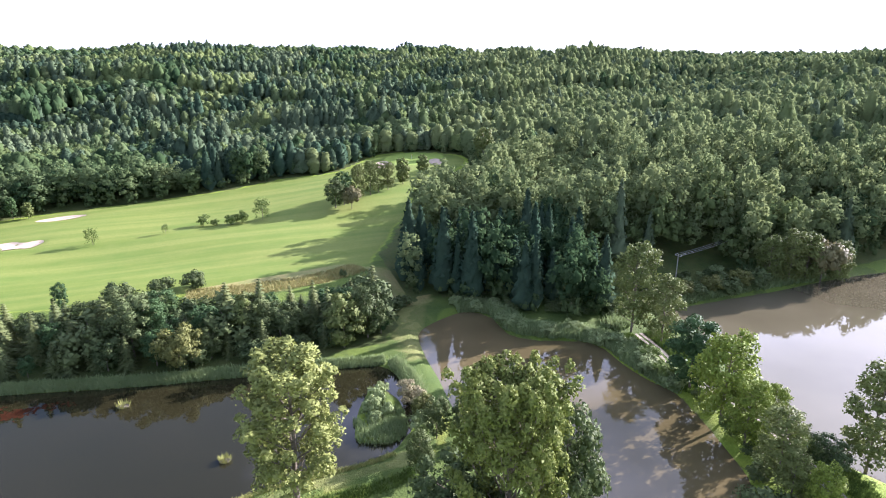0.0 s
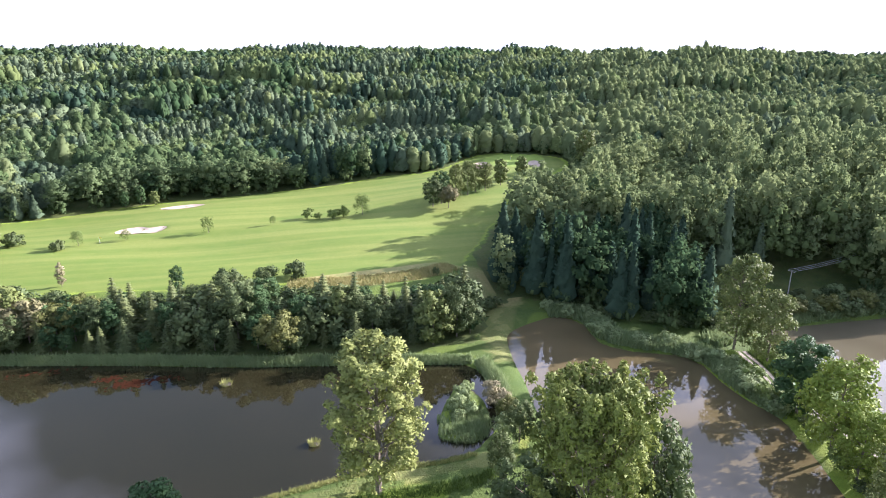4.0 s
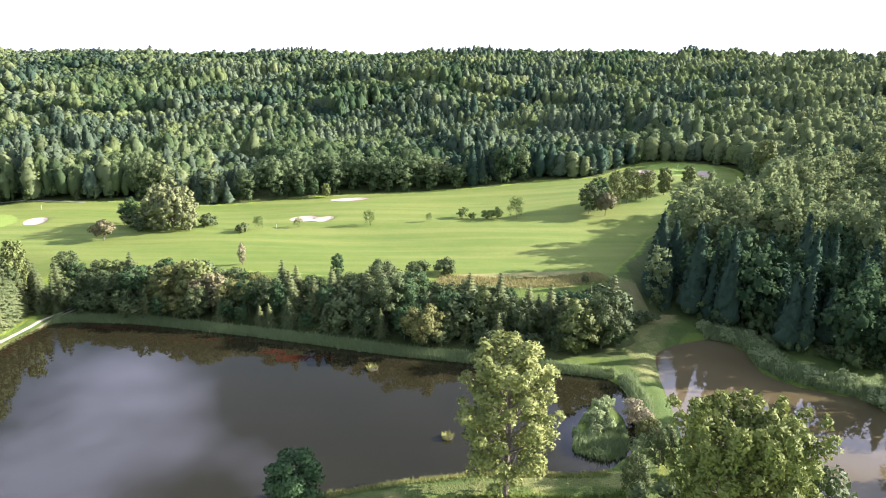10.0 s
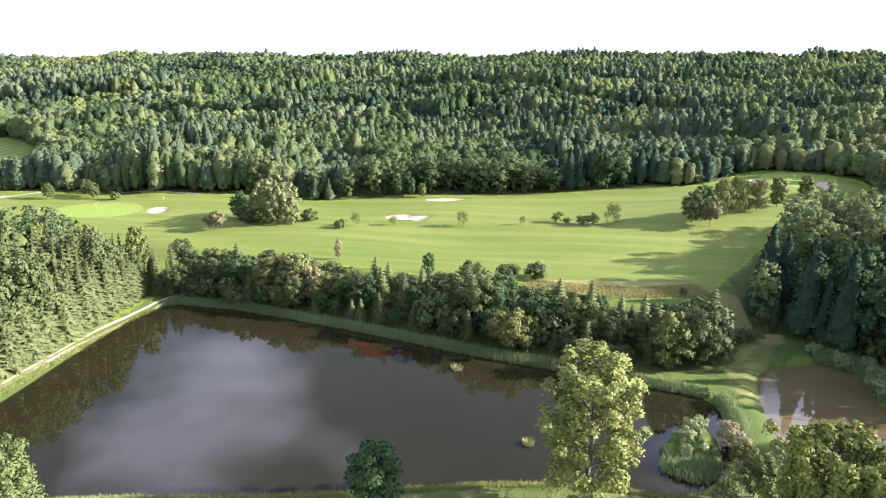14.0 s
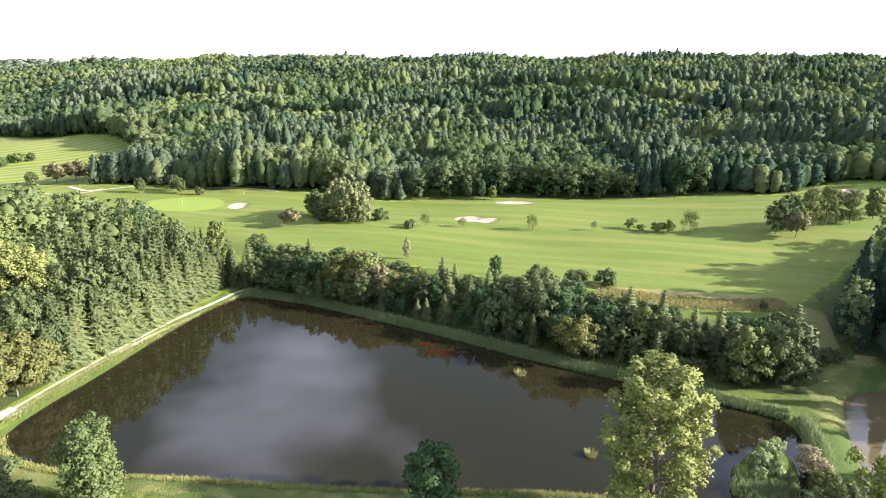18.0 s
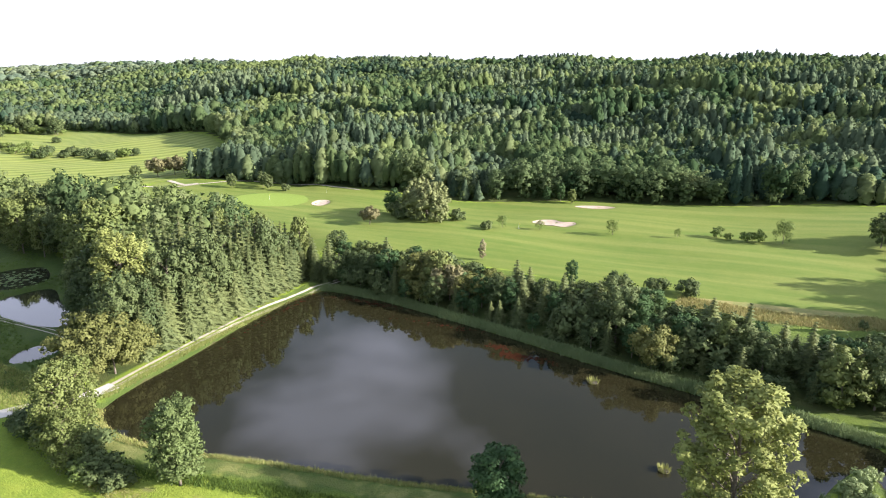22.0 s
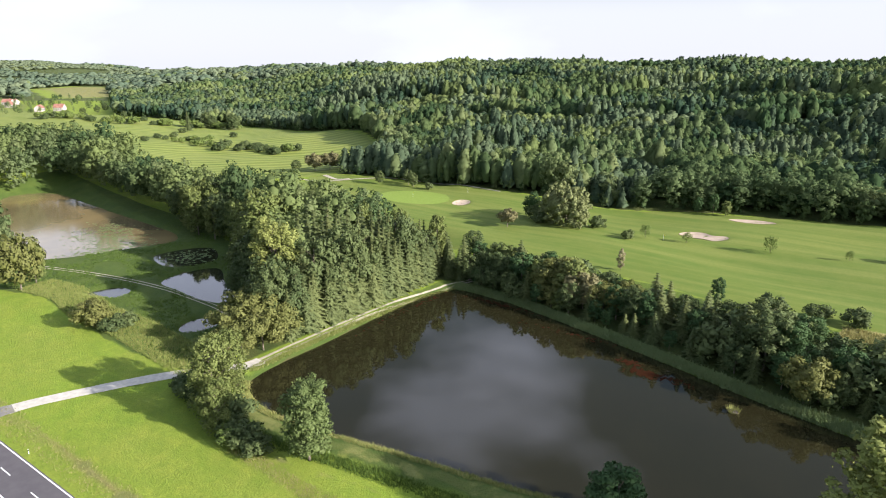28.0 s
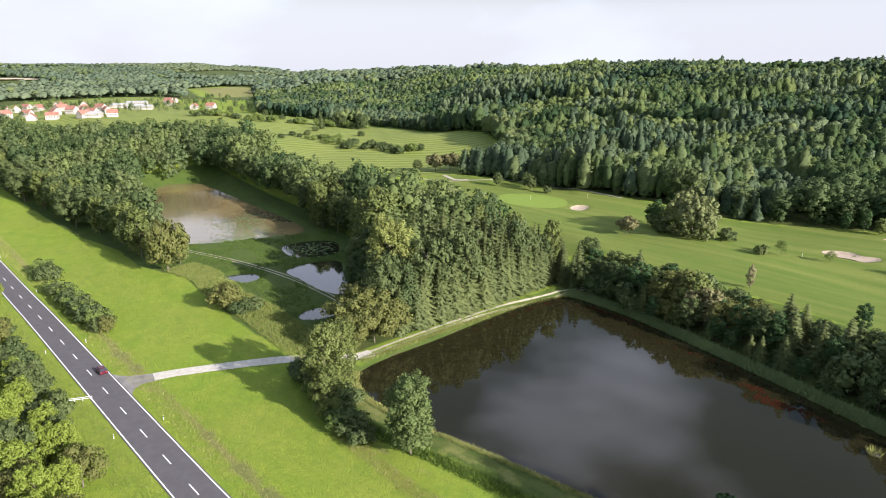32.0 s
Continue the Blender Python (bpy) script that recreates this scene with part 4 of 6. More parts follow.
own_kind("poplar", 28, 2, (5.2, 32, 0.05, 1.3, 19000, 0.25, 1.0, M_POPLAR, 0.42, 0.38, 8))
own_kind("aspen", 25, 3, (5.0, 20, 0.12, 0.8, 3600, 0.46, 1.45, M_BIRCH, 0.4, 0.42, 8, 0.55))
own_kind("great", 26, 1, (7.6, 36, 0.06, 1.6, 36000, 0.25, 1.08, M_GREAT, 0.55, 0.42, 20, 0.4))
kind_of("broad", 16, [lambda g: crown(g, heap(g, 34, 4.6, 6.6, 8.4, 1.0, 2.0, 0.4), 4000, 0.31, 0.58, own=1.4)] * 3, (0.28, 7, 3.6), M_BROAD)
own_kind("lime", 16, 2, (4.9, 20, 0.12, 0.7, 7500, 0.29, 1.15, M_LIME, 0.28, 0.45, 8))
kind_of("alder", 14, [lambda g: crown(g, heap(g, 24, 3.2, 6.0, 7.4, 1.0, 1.9, 0.3), 5500, 0.26, 0.58)], (0.22, 6, 2.4), M_DARK)
own_kind("birch", 18, 3, (3.9, 24, 0.06, 0.85, 8500, 0.25, 1.0, M_BIRCH, 0.25, 0.4, 12))
kind_of("round", 20, [lambda g: crown(g, clump(g), 12000, 0.36, 0.8, upright=1.4)], (0.5, 10, 6.0, 0.1), M_ROUND)
kind_of("oval", 14, [lambda g: crown(g, heap(g, 28, 3.2, 5.6, 7.6, 0.9, 1.7, 0.4), 2900, 0.28, 0.58, own=1.4)] * 2, (0.22, 6, 2.4), M_DARK)
kind_of("pale", 15, [lambda g: crown(g, heap(g, 24, 3.7, 6.4, 7.6, 1.0, 2.0, 0.4), 2100, 0.45, 0.6)] * 2, (0.25, 7, 3.0), M_BIRCH)
kind_of("willow", 10, [lambda g: crown(g, heap(g, 20, 4.2, 3.6, 5.4, 1.0, 1.9, 0.2), 3200, 0.28, 0.6)] * 2, (0.2, 7, 3.0), M_WILLOW)
kind_of("spruce", 15, [lambda g: spruce(g, 15, 3.3, 17, 8)] * 3, (0.2, 0, 0), M_SPRUCE)
kind_of("bush", 5, [lambda g: crown(g, heap(g, 15, 2.4, 2.0, 1.9, 0.7, 1.4, 0.0), 1200, 0.26, 0.6)] * 3, (0.1, 4, 1.4, 0.1), M_BROAD)
kind_of("scrub", 5, [lambda g: crown(g, heap(g, 13, 2.3, 1.9, 2.3, 0.6, 1.2, 0.2), 1000, 0.27, 0.55, own=1.4)] * 3, (0.12, 5, 1.5, 0.15), M_SAPLING)
kind_of("brown", 8, [lambda g: crown(g, heap(g, 14, 2.9, 2.8, 4.8, 1.1, 1.8, 0.3), 1400, 0.34, 0.75)] * 2, (0.15, 5, 2.0), M_BROWN)
kind_of("sedge", 3, [lambda g: crown(g, heap(g, 12, 1.7, 1.2, 1.2, 0.5, 0.95, 0.0), 900, 0.2, 0.6, own=1.4, upright=1.3)] * 3, (0.06, 3, 0.8, 0.1), M_SEDGE)
kind_of("pink", 8, [lambda g: crown(g, heap(g, 14, 1.3, 3.6, 4.2, 0.6, 1.0, 0.2), 1500, 0.2, 0.5, own=1.4)], (0.1, 5, 1.0), M_PINK)
own_kind("bank", 16, 1, (3.7, 26, 0.04, 0.8, 14000, 0.23, 1.15, M_BANK, 0.25, 0.42, 14, 0.55))
own_kind("sapling", 6, 3, (2.5, 11, 0.14, 0.6, 1300, 0.2, 0.8, M_SAPLING, 0.09, 0.45, 3, 0.3))
LABELS = {
    "alder": ("dark green alder with a dense round crown", "tree"), "birch": ("tall birch with loose grey-green foliage", "tree"),
    "round": ("large round pale green tree clump leafy to the ground", "tree"),
    "lime": ("bright green leafy tree in full sun", "tree"),
    "poplar": ("tall poplar with pale green fluttering leaves", "tree"), "aspen": ("tall slender tree with pale green leaves", "tree"),
    "great": ("large broad-crowned green tree beside the pond", "tree"), "broad": ("broad-leaved tree with a dense green crown", "tree"),
    "oval": ("dark green alder with a dense oval crown", "tree"), "pale": ("birch with light grey-green foliage", "tree"),
    "willow": ("yellow-green willow with a spreading crown", "tree"), "spruce": ("dark green conical spruce tree", "conifer"),
    "bush": ("dense rounded green shrub", "shrub"), "brown": ("shrub with reddish-brown leaves", "shrub"), "sedge": ("pale grey-green waterside shrub", "shrub"), "pink": ("slender young tree with pinkish-yellow leaves", "tree"),
    "bank": ("dense leafy green tree on the grassy pond bank", "tree"), "scrub": ("small light green tree on mown grass", "shrub"),
    "sapling": ("young tree with a small light crown on mown grass", "tree"),
}
planted = 0


def plant(kind, x, y, tall=None, wide=1.0, group="", label="", sink=0.0):
    """A tree of a kind at a place, with its height and how much wider it is than its kind."""
    global planted
    planted += 1
    own, trunks, crowns = KINDS[kind]
    s = (tall or own) / own
    text, category = LABELS[kind]
    ob = thing({"spruce": "spruce", "bush": "shrub", "brown": "shrub", "scrub": "shrub", "sedge": "shrub"}.get(kind, "tree"), x, y, label or text, category, group)
    ob.matrix_basis = Matrix.Translation(ob.matrix_basis.translation - Vector((0, 0, sink))) @ pose(0, 0, 0, 0, 0, planted * 137.5 % 360) @ Matrix.Diagonal((s * wide, s * wide, s, 1))
    part("trunk", trunks[planted % len(trunks)], ob)
    part("crown", crowns[planted % len(crowns)], ob)
    return ob


# single trees round the ponds
plant("poplar", 9.0, 87.2, 29, 1.38)
plant("great", 33.6, 61.5, 30.5, 0.9)
plant("broad", 44.5, 64, 23, 0.75, label="large leafy green tree beside the pond")
plant("broad", 27, 68, 17, 1.0)
plant("broad", 30, 62, 15, 1.1)
plant("alder", -24.3, 81.0, 12.5, 1.35)
plant("bank", -77.2, 66.4, 16, 1.05)
for i in range(13):
    plant(("bush", "bush", "scrub")[i % 3], -121 + 2.5 * i, 67.5 - 0.5 * i + 0.8 * math.sin(i * 2.2), 3.4 + 0.9 * math.sin(i * 1.9), 1.25, "shrubs under the lane trees")
plant("birch", 103, 118.5, 25, 0.95)
plant("birch", 106, 110.5, 18, 1.05)
plant("alder", 95.5, 90, 17, 1.2)
plant("lime", 91, 77, 19, 1.0)
plant("lime", 89.5, 70, 13, 1.0)
plant("lime", 97.5, 71, 10, 0.9)
plant("birch", 86, 60, 14, 1.25)
plant("birch", 83.5, 55.5, 10, 1.25)
plant("lime", 84, 50.5, 9.5, 0.9, label="yellow-green young tree on the dike")
plant("bush", 71, 52, 5, 1.3)
plant("bush", 76, 53.5, 6, 1.3)
plant("birch", 103.5, 56, 22, 1.0, label="broad birch with drooping light green twigs")
plant("broad", 93.5, 57, 9, 1.2)
for x, y, h, w in ((28.5, 109.5, 3.6, 0.9), (31.2, 113.5, 3.4, 0.9), (31, 107.5, 3.0, 1.0), (28, 105.5, 2.4, 1.0), (33.3, 117, 2.2, 1.0)):
    plant("sedge", x, y, h, w, "shrubs on the marshy islet")
plant("pink", 37.2, 111, 6.0, 1.7, label="shrub with tan seed heads on the grassy dike")
plant("pink", 38.3, 107.5, 4.6, 1.7, label="shrub with tan seed heads on the grassy dike")
plant("willow", 37.5, 103, 5.5, 0.9)
plant("sedge", 36, 100, 3.2, 1.2)
plant("broad", 37, 95, 9, 0.9)
plant("broad", 42, 92, 10, 0.9)
plant("broad", 30, 86, 9, 0.8)
for k, x, y, h in (("lime", -125, 16, 9), ("lime", -116, 17, 9), ("willow", -108, 18, 8), ("lime", -113, 9.5, 10), ("broad", -122, 8.5, 10), ("lime", -104, 15, 8), ("bush", -134, 18, 5), ("lime", -131, 9.5, 9), ("bush", -149, 18, 6), ("broad", -163, 15, 8)):
    plant(k, x, y, h, 1.05, "trees along the road")
# scrub and trees on the far bank of the eastern lake
for k, x, y, h, w in (("willow", 128, 132.5, 4.5, 1.3), ("willow", 133.5, 132, 5.5, 1.2), ("bush", 139, 131.5, 5, 1.3), ("willow", 144, 131, 6, 1.2), ("bush", 149.5, 130.5, 6, 1.3), ("willow", 155, 130.5, 6.5, 1.2),
                      ("bush", 161, 130, 7, 1.2), ("birch", 168, 131, 16, 1.1), ("birch", 174.5, 128.5, 17.5, 1.1), ("birch", 181, 127.5, 17, 1.1), ("brown", 186.5, 126, 14, 0.9), ("birch", 194, 125, 14, 1.1)):
    plant(k, x, y, h, w, "scrub on the lake bank")
# trees round the lane and the meadow
for k, x, y, h, w in (("birch", -103, 64, 19.5, 1.0), ("birch", -107, 70, 17, 1.05), ("birch", -98.5, 61.5, 12, 1.1), ("broad", -111, 69, 12, 1.0), ("bush", -100, 66, 6, 1.3), ("bush", -95, 63, 5, 1.3), ("willow", -122.5, 91, 12, 1.0), ("willow", -123, 83, 10, 1.1), ("willow", -127.5, 88, 13, 1.1), ("willow", -131, 94, 14, 1.1), ("willow", -123.5, 98, 11, 1.0), ("willow", -136, 101, 13, 1.0),
                      ("bush", -92, 62.5, 5, 1.3), ("bush", -87, 62, 4, 1.3), ("bush", -116, 67, 6, 1.2), ("bush", -120, 68.5, 4, 1.2), ("poplar", -137, 108, 29, 1.25), ("willow", -128, 96, 14, 1.0),
                      ("willow", -173, 72, 8, 1.3), ("willow", -179, 75, 6, 1.2), ("bush", -166, 74, 4.5, 1.3), ("willow", -222, 72, 19, 0.8), ("pale", -226, 78, 15, 0.8), ("bush", -180, 39.5, 5, 1.2), ("scrub", -184.5, 39.5, 5.5, 1.2), ("bush", -189, 39, 6, 1.2), ("scrub", -193.5, 38.5, 5, 1.3),
                      ("bush", -198, 38.5, 6, 1.2), ("scrub", -203, 38, 5.5, 1.2), ("willow", -177, 40, 5, 1.0), ("bush", -208, 38, 5.5, 1.2), ("scrub", -213, 37.5, 5, 1.3), ("bush", -219, 37.5, 5, 1.3), ("scrub", -225, 37, 4.5, 1.3), ("bush", -240, 38, 6, 1.2), ("scrub", -247, 38, 6, 1.2), ("bush", -166, 77.5, 5, 1.2)):
    plant(k, x, y, h, w)
rng = np.random.default_rng(11)
for i in range(30):
    x = -92 - 6.2 * i + rng.uniform(-2, 2)
    for y0 in (20, 12, 4):
        y = y0 - rng.uniform(0, 6)
        k = ("bush", "broad", "lime", "willow", "lime")[rng.integers(5)]
        if x < -92 and (x < -112 or y < 14) and rng.uniform() < (0.8 if x > -190 else 0.4):
            plant(k, x, y, rng.uniform(5, 9) if k in ("bush", "willow") else rng.uniform(8, 12), 1.0, "trees along the road")

# hedge of trees on the slope between the large pond and the golf course
rng = np.random.default_rng(21)
for x in np.arange(-108, 46, 4.3):
    for row, low, high in ((2.6, 6, 9), (8.5, 9.5, 14), (16.0, 8, 12), (22.0, 4, 7)):
        xx = x + rng.uniform(-1.6, 1.6)
        y = float(np.interp(xx, LINE_X, LINE_Y)) + row + rng.uniform(-1.5, 1.5)
        k = str(rng.choice(["broad", "bush", "pale", "oval", "spruce", "willow", "brown"], p=[0.29, 0.14, 0.04, 0.22, 0.29, 0.02, 0.0] if x > -60 else [0.24, 0.18, 0.26, 0.18, 0.06, 0.05, 0.03]))
        h = rng.uniform(low, high) * (1.25 if k == "spruce" else 1.0) * (0.95 + 0.2 * math.sin(0.16 * xx + 1.0) * math.sin(0.07 * xx))
        if row > 20 and rng.uniform() < 0.45:
            continue
        plant(k, xx, y, h, 1.15 if k != "spruce" else 1.3, "hedge along the pond")
for k, x, y, h, w in (("spruce", 13, 152, 17, 1.0), ("spruce", 9, 150, 15, 1.0), ("spruce", 26, 150, 15, 1.0), ("pale", 31, 140, 15, 1.0), ("broad", 38, 143, 15, 1.0), ("broad", 42, 148, 13, 1.0),
                      ("spruce", -33, 162, 14, 1.0), ("spruce", -22, 158, 14, 1.0), ("willow", -7, 144, 11, 1.0), ("bush", 50, 158, 4, 1.3), ("bush", 54, 160, 3.5, 1.3)):
    plant(k, x, y, h, w, "hedge along the pond")

# trees and shrubs on the golf course
for k, x, y, h, w in (("oval", -34.6, 180, 9, 0.8), ("bush", -21.2, 184, 5.5, 1.2), ("bush", -10.3, 185.5, 5, 1.2), ("bush", -1.4, 185.6, 5.5, 1.1), ("pink", -68.5, 194.3, 7.5, 0.8), ("bush", -80.8, 233, 4.3, 1.0),
                      ("sapling", -76, 239, 5, 1.0), ("sapling", -61.4, 243.8, 3.6, 1.2), ("sapling", -32.7, 246.6, 5.6, 1.0), ("sapling", -8.5, 250.7, 3.4, 0.9), ("scrub", 5.5, 257.3, 4.6, 1.0), ("scrub", 9.5, 255, 2.8, 1.1),
                      ("scrub", 16, 253.3, 4.6, 1.0), ("scrub", 20, 254.8, 4.8, 1.0), ("sapling", 28.1, 254.6, 8.0, 1.0), ("broad", 59, 257, 13, 1.0), ("oval", 63.5, 260, 15, 1.0), ("birch", 71, 264, 16, 1.0),
                      ("birch", 78, 268, 16, 1.0), ("birch", 88, 273, 13.5, 1.0), ("pale", 98, 280, 13, 0.9), ("pale", 112, 289, 12, 0.9), ("brown", 65, 253.5, 9.5, 0.9), ("birch", 83, 272, 13, 1.0),
                      ("pale", 153, 303, 21, 0.8), ("oval", -73, 301, 8, 0.9), ("oval", -67, 304, 10, 0.8), ("pale", -61, 302, 7.5, 1.0), ("round", -110.5, 239.5, 21.5, 1.08), ("oval", -129.6, 245.6, 12, 0.9),
                      ("brown", -129.6, 223, 7.5, 1.2), ("oval", -134, 249, 9, 1.1), ("bush", -127, 243, 7, 1.1), ("spruce", -176.3, 288, 10, 1.2), ("broad", -218, 268, 8.5, 1.0), ("broad", -225, 272, 9, 1.0),
                      ("bush", -207, 268, 4.6, 0.9), ("bush", -121, 237, 5, 1.2), ("bush", -98, 244, 6, 1.1), ("broad", -238, 262, 8, 1.0), ("bush", 41, 178, 2.5, 0.8)):
    plant(k, x, y, h, w, "trees on the golf course")

# ---- woodland of the hills ----
def scatter(name, at, size, turn, shapes, mat, label, tone=0.45):
    """Many trees in one mesh: each place takes one of the shapes, turned and scaled."""
    rng = np.random.default_rng(len(at))
    pick = rng.integers(len(shapes), size=len(at))
    vs, fs, ns, ts, k = [], [], [], [], 0
    for i, (v, f, n) in enumerate(shapes):
        a, s, r = at[pick == i], size[pick == i], turn[pick == i]
        c, q = np.cos(r)[:, None], np.sin(r)[:, None]
        w = np.stack([v[:, 0] * c - v[:, 1] * q, v[:, 0] * q + v[:, 1] * c, np.broadcast_to(v[:, 2], (len(a), len(v)))], -1) * s[:, None, :] + a[:, None]
        vs.append(w.reshape(-1, 3))
        ns.append(np.stack([n[:, 0] * c - n[:, 1] * q, n[:, 0] * q + n[:, 1] * c, np.broadcast_to(n[:, 2], (len(a), len(n)))], -1).reshape(-1, 3))
        fs.append((f[None] + (k + np.arange(len(a)) * len(v))[:, None, None]).reshape(-1, 3))
        ts.append(np.repeat(np.clip(rng.normal(0, 0.16, len(a)) + (tone if np.isscalar(tone) else tone[pick == i]), 0, 1), len(v)))
        k += w.shape[0] * w.shape[1]
    return tagged(part(name, mesh_of(name, np.concatenate(vs), np.concatenate(fs), np.concatenate(ns), mat, np.concatenate(ts))), label, "woodland", kind="stuff")


rng = np.random.default_rng(41)
wide_shapes = [dome(rng, rng.uniform(14.5, 17.0), 4.6, 0.25, 16, 0.95, 2) for _ in range(9)]
pale_shapes = [lathe(rng, rng.uniform(15.5, 18.5), rng.uniform(2.5, 3.2), 0.2, 0.45, 0.5, 5, 6, 34, 0.9) for _ in range(9)]
fir_shapes = [lathe(rng, rng.uniform(15.5, 18.5), rng.uniform(2.7, 3.3), 0.2, 0.25, 0.58, 5, 6, 34, 0.9) for _ in range(5)]
fir_shapes += [lathe(rng, rng.uniform(16.5, 18.5), rng.uniform(2.6, 3.4), 0.4, 0.4, 0.5, 4, 6, 30, 0.9) for _ in range(4)]
leafy_wide = [dome(rng, rng.uniform(14.5, 17.0), 4.6, 0.2, 54, 0.66) for _ in range(8)]
leafy_pale = [lathe(rng, rng.uniform(14.0, 19.0), rng.uniform(2.8, 3.7), 0.08, 0.5, 0.45, 6, 7, 120, 0.62) for _ in range(9)]
leafy_fir = [lathe(rng, rng.uniform(14.5, 19.0), rng.uniform(2.8, 3.6), 0.08, 0.25, rng.uniform(0.45, 0.65), 6, 7, 104, 0.64) for _ in range(8)]
far_wide = [dome(rng, 15.5, 4.6, 0.4, 6, 1.5, 1) for _ in range(6)]
far_firs = [lathe(rng, rng.uniform(15.0, 17.0), rng.uniform(2.9, 3.6), 0.4, 0.25, rng.uniform(0.5, 0.75), 3, 5, 10, 1.4) for _ in range(6)]
skirt_shapes = [lumpy(rng, heap(rng, 7, 2.6, 2.2, 2.4, 0.9, 1.5, 0), 130, 0.42, 0.6, 0.6) for _ in range(4)]
mid_broad = [lumpy(rng, heap(rng, 12, 3.6, 5.4, 10.0, 1.5, 2.5, 1), 430, 0.5, 0.6, 0.6, 1.2) for _ in range(5)]
mid_tall = [lumpy(rng, heap(rng, 13, 2.7, 8.4, 12.6, 1.3, 2.1, 2, 0.15), 450, 0.5, 0.6, 0.6, 1.3) for _ in range(5)]
mid_fir = [join([lathe(rng, rng.uniform(17, 20), rng.uniform(2.6, 3.2), 0.05, 0.1, 0.95, 9, 7, 330, 0.5)]) for _ in range(4)]


def candidates(near, far, gap, seed, shake=0.46):
    """Places about gap apart in a fan in front of the ponds."""
    g = np.random.default_rng(seed)
    xs, ys = np.meshgrid(np.arange(-far, min(far, 1300), gap), np.arange(60, far, gap))
    xs = (xs + 0.5 * gap * (np.arange(len(xs)) % 2)[:, None] + g.uniform(-shake, shake, xs.shape) * gap).ravel()
    ys = ys.ravel() + g.uniform(-shake, shake, ys.size) * gap
    d, az = np.hypot(xs, ys), np.degrees(np.arctan2(-xs, ys))
    ok = (d > near) & (d < far) & (az > -64) & (az < (64 if near < 1300 else 100))
    return xs[ok], ys[ok]


STUBBLE = np.array([(-1330, 540), (-1330, 700), (-1730, 890), (-1800, 670)], float)


def wooded(x, y):
    n = y - np.interp(x, LINE_X, LINE_Y)
    d, az = np.hypot(x, y), np.degrees(np.arctan2(-x, y))
    ok = (inside_by(GOLF, x, y) > np.where((x > 45) & (y < 300), 11.0, 4.0)) & (inside_by(UPPER, x, y) > 6) & (d < np.interp(az, AZ, FAR) + 40)
    valley = (az > 62) & (d > 1400) & (np.sin(x * 0.0045 + 1.7 * np.sin(y * 0.004)) * np.sin(y * 0.006 + 0.4) > -0.25) & (inside_by(STUBBLE, x, y) > 15)
    ok &= ~((x > 112) & (x < 166) & (n < 17))
    return (inside_by(UPPER, x, y) > 6) & valley | ok & (((n > 75) & (az < 64) & (x < 70)) | ((x >= 58) & (n > 3)) | ((x >= 64) & (x < 108) & (n > -12) & (n <= 3) & (water_by(x, y) > 5)))


# stands of one age and kind, as the foresters planted them
g = np.random.default_rng(99)
STANDS = np.stack([g.uniform(-2600, 1200, 1500), g.uniform(100, 2600, 1500)], -1)
STANDS = STANDS[(np.hypot(STANDS[:, 0], STANDS[:, 1]) < 1300) | (g.uniform(0, 1, len(STANDS)) < 0.3)]
near_seeds = np.stack([g.uniform(-450, 420, 160), g.uniform(120, 700, 160)], -1)
STANDS = np.concatenate([STANDS, near_seeds])
STAND_FIR = g.choice([0.05, 0.25, 0.65, 0.9], len(STANDS), p=[0.36, 0.28, 0.2, 0.16])
STAND_PALE = g.choice([0.6, 0.93], len(STANDS), p=[0.2, 0.8])
STAND_TONE = np.clip(g.normal(0.46, 0.42, len(STANDS)), 0, 1)
STAND_TALL = g.choice([0.6, 0.8, 0.96, 1.08, 1.22], len(STANDS), p=[0.16, 0.22, 0.26, 0.24, 0.12])


def stand_of(x, y):
    wob = 12 * np.sin(x * 0.06) + 10 * np.sin(y * 0.07)
    q = np.stack([x + wob, y + wob], -1)
    return np.concatenate([np.argmin(((c[:, None] - STANDS[None]) ** 2).sum(-1), 1) for c in np.array_split(q, max(1, len(q) // 2000))])


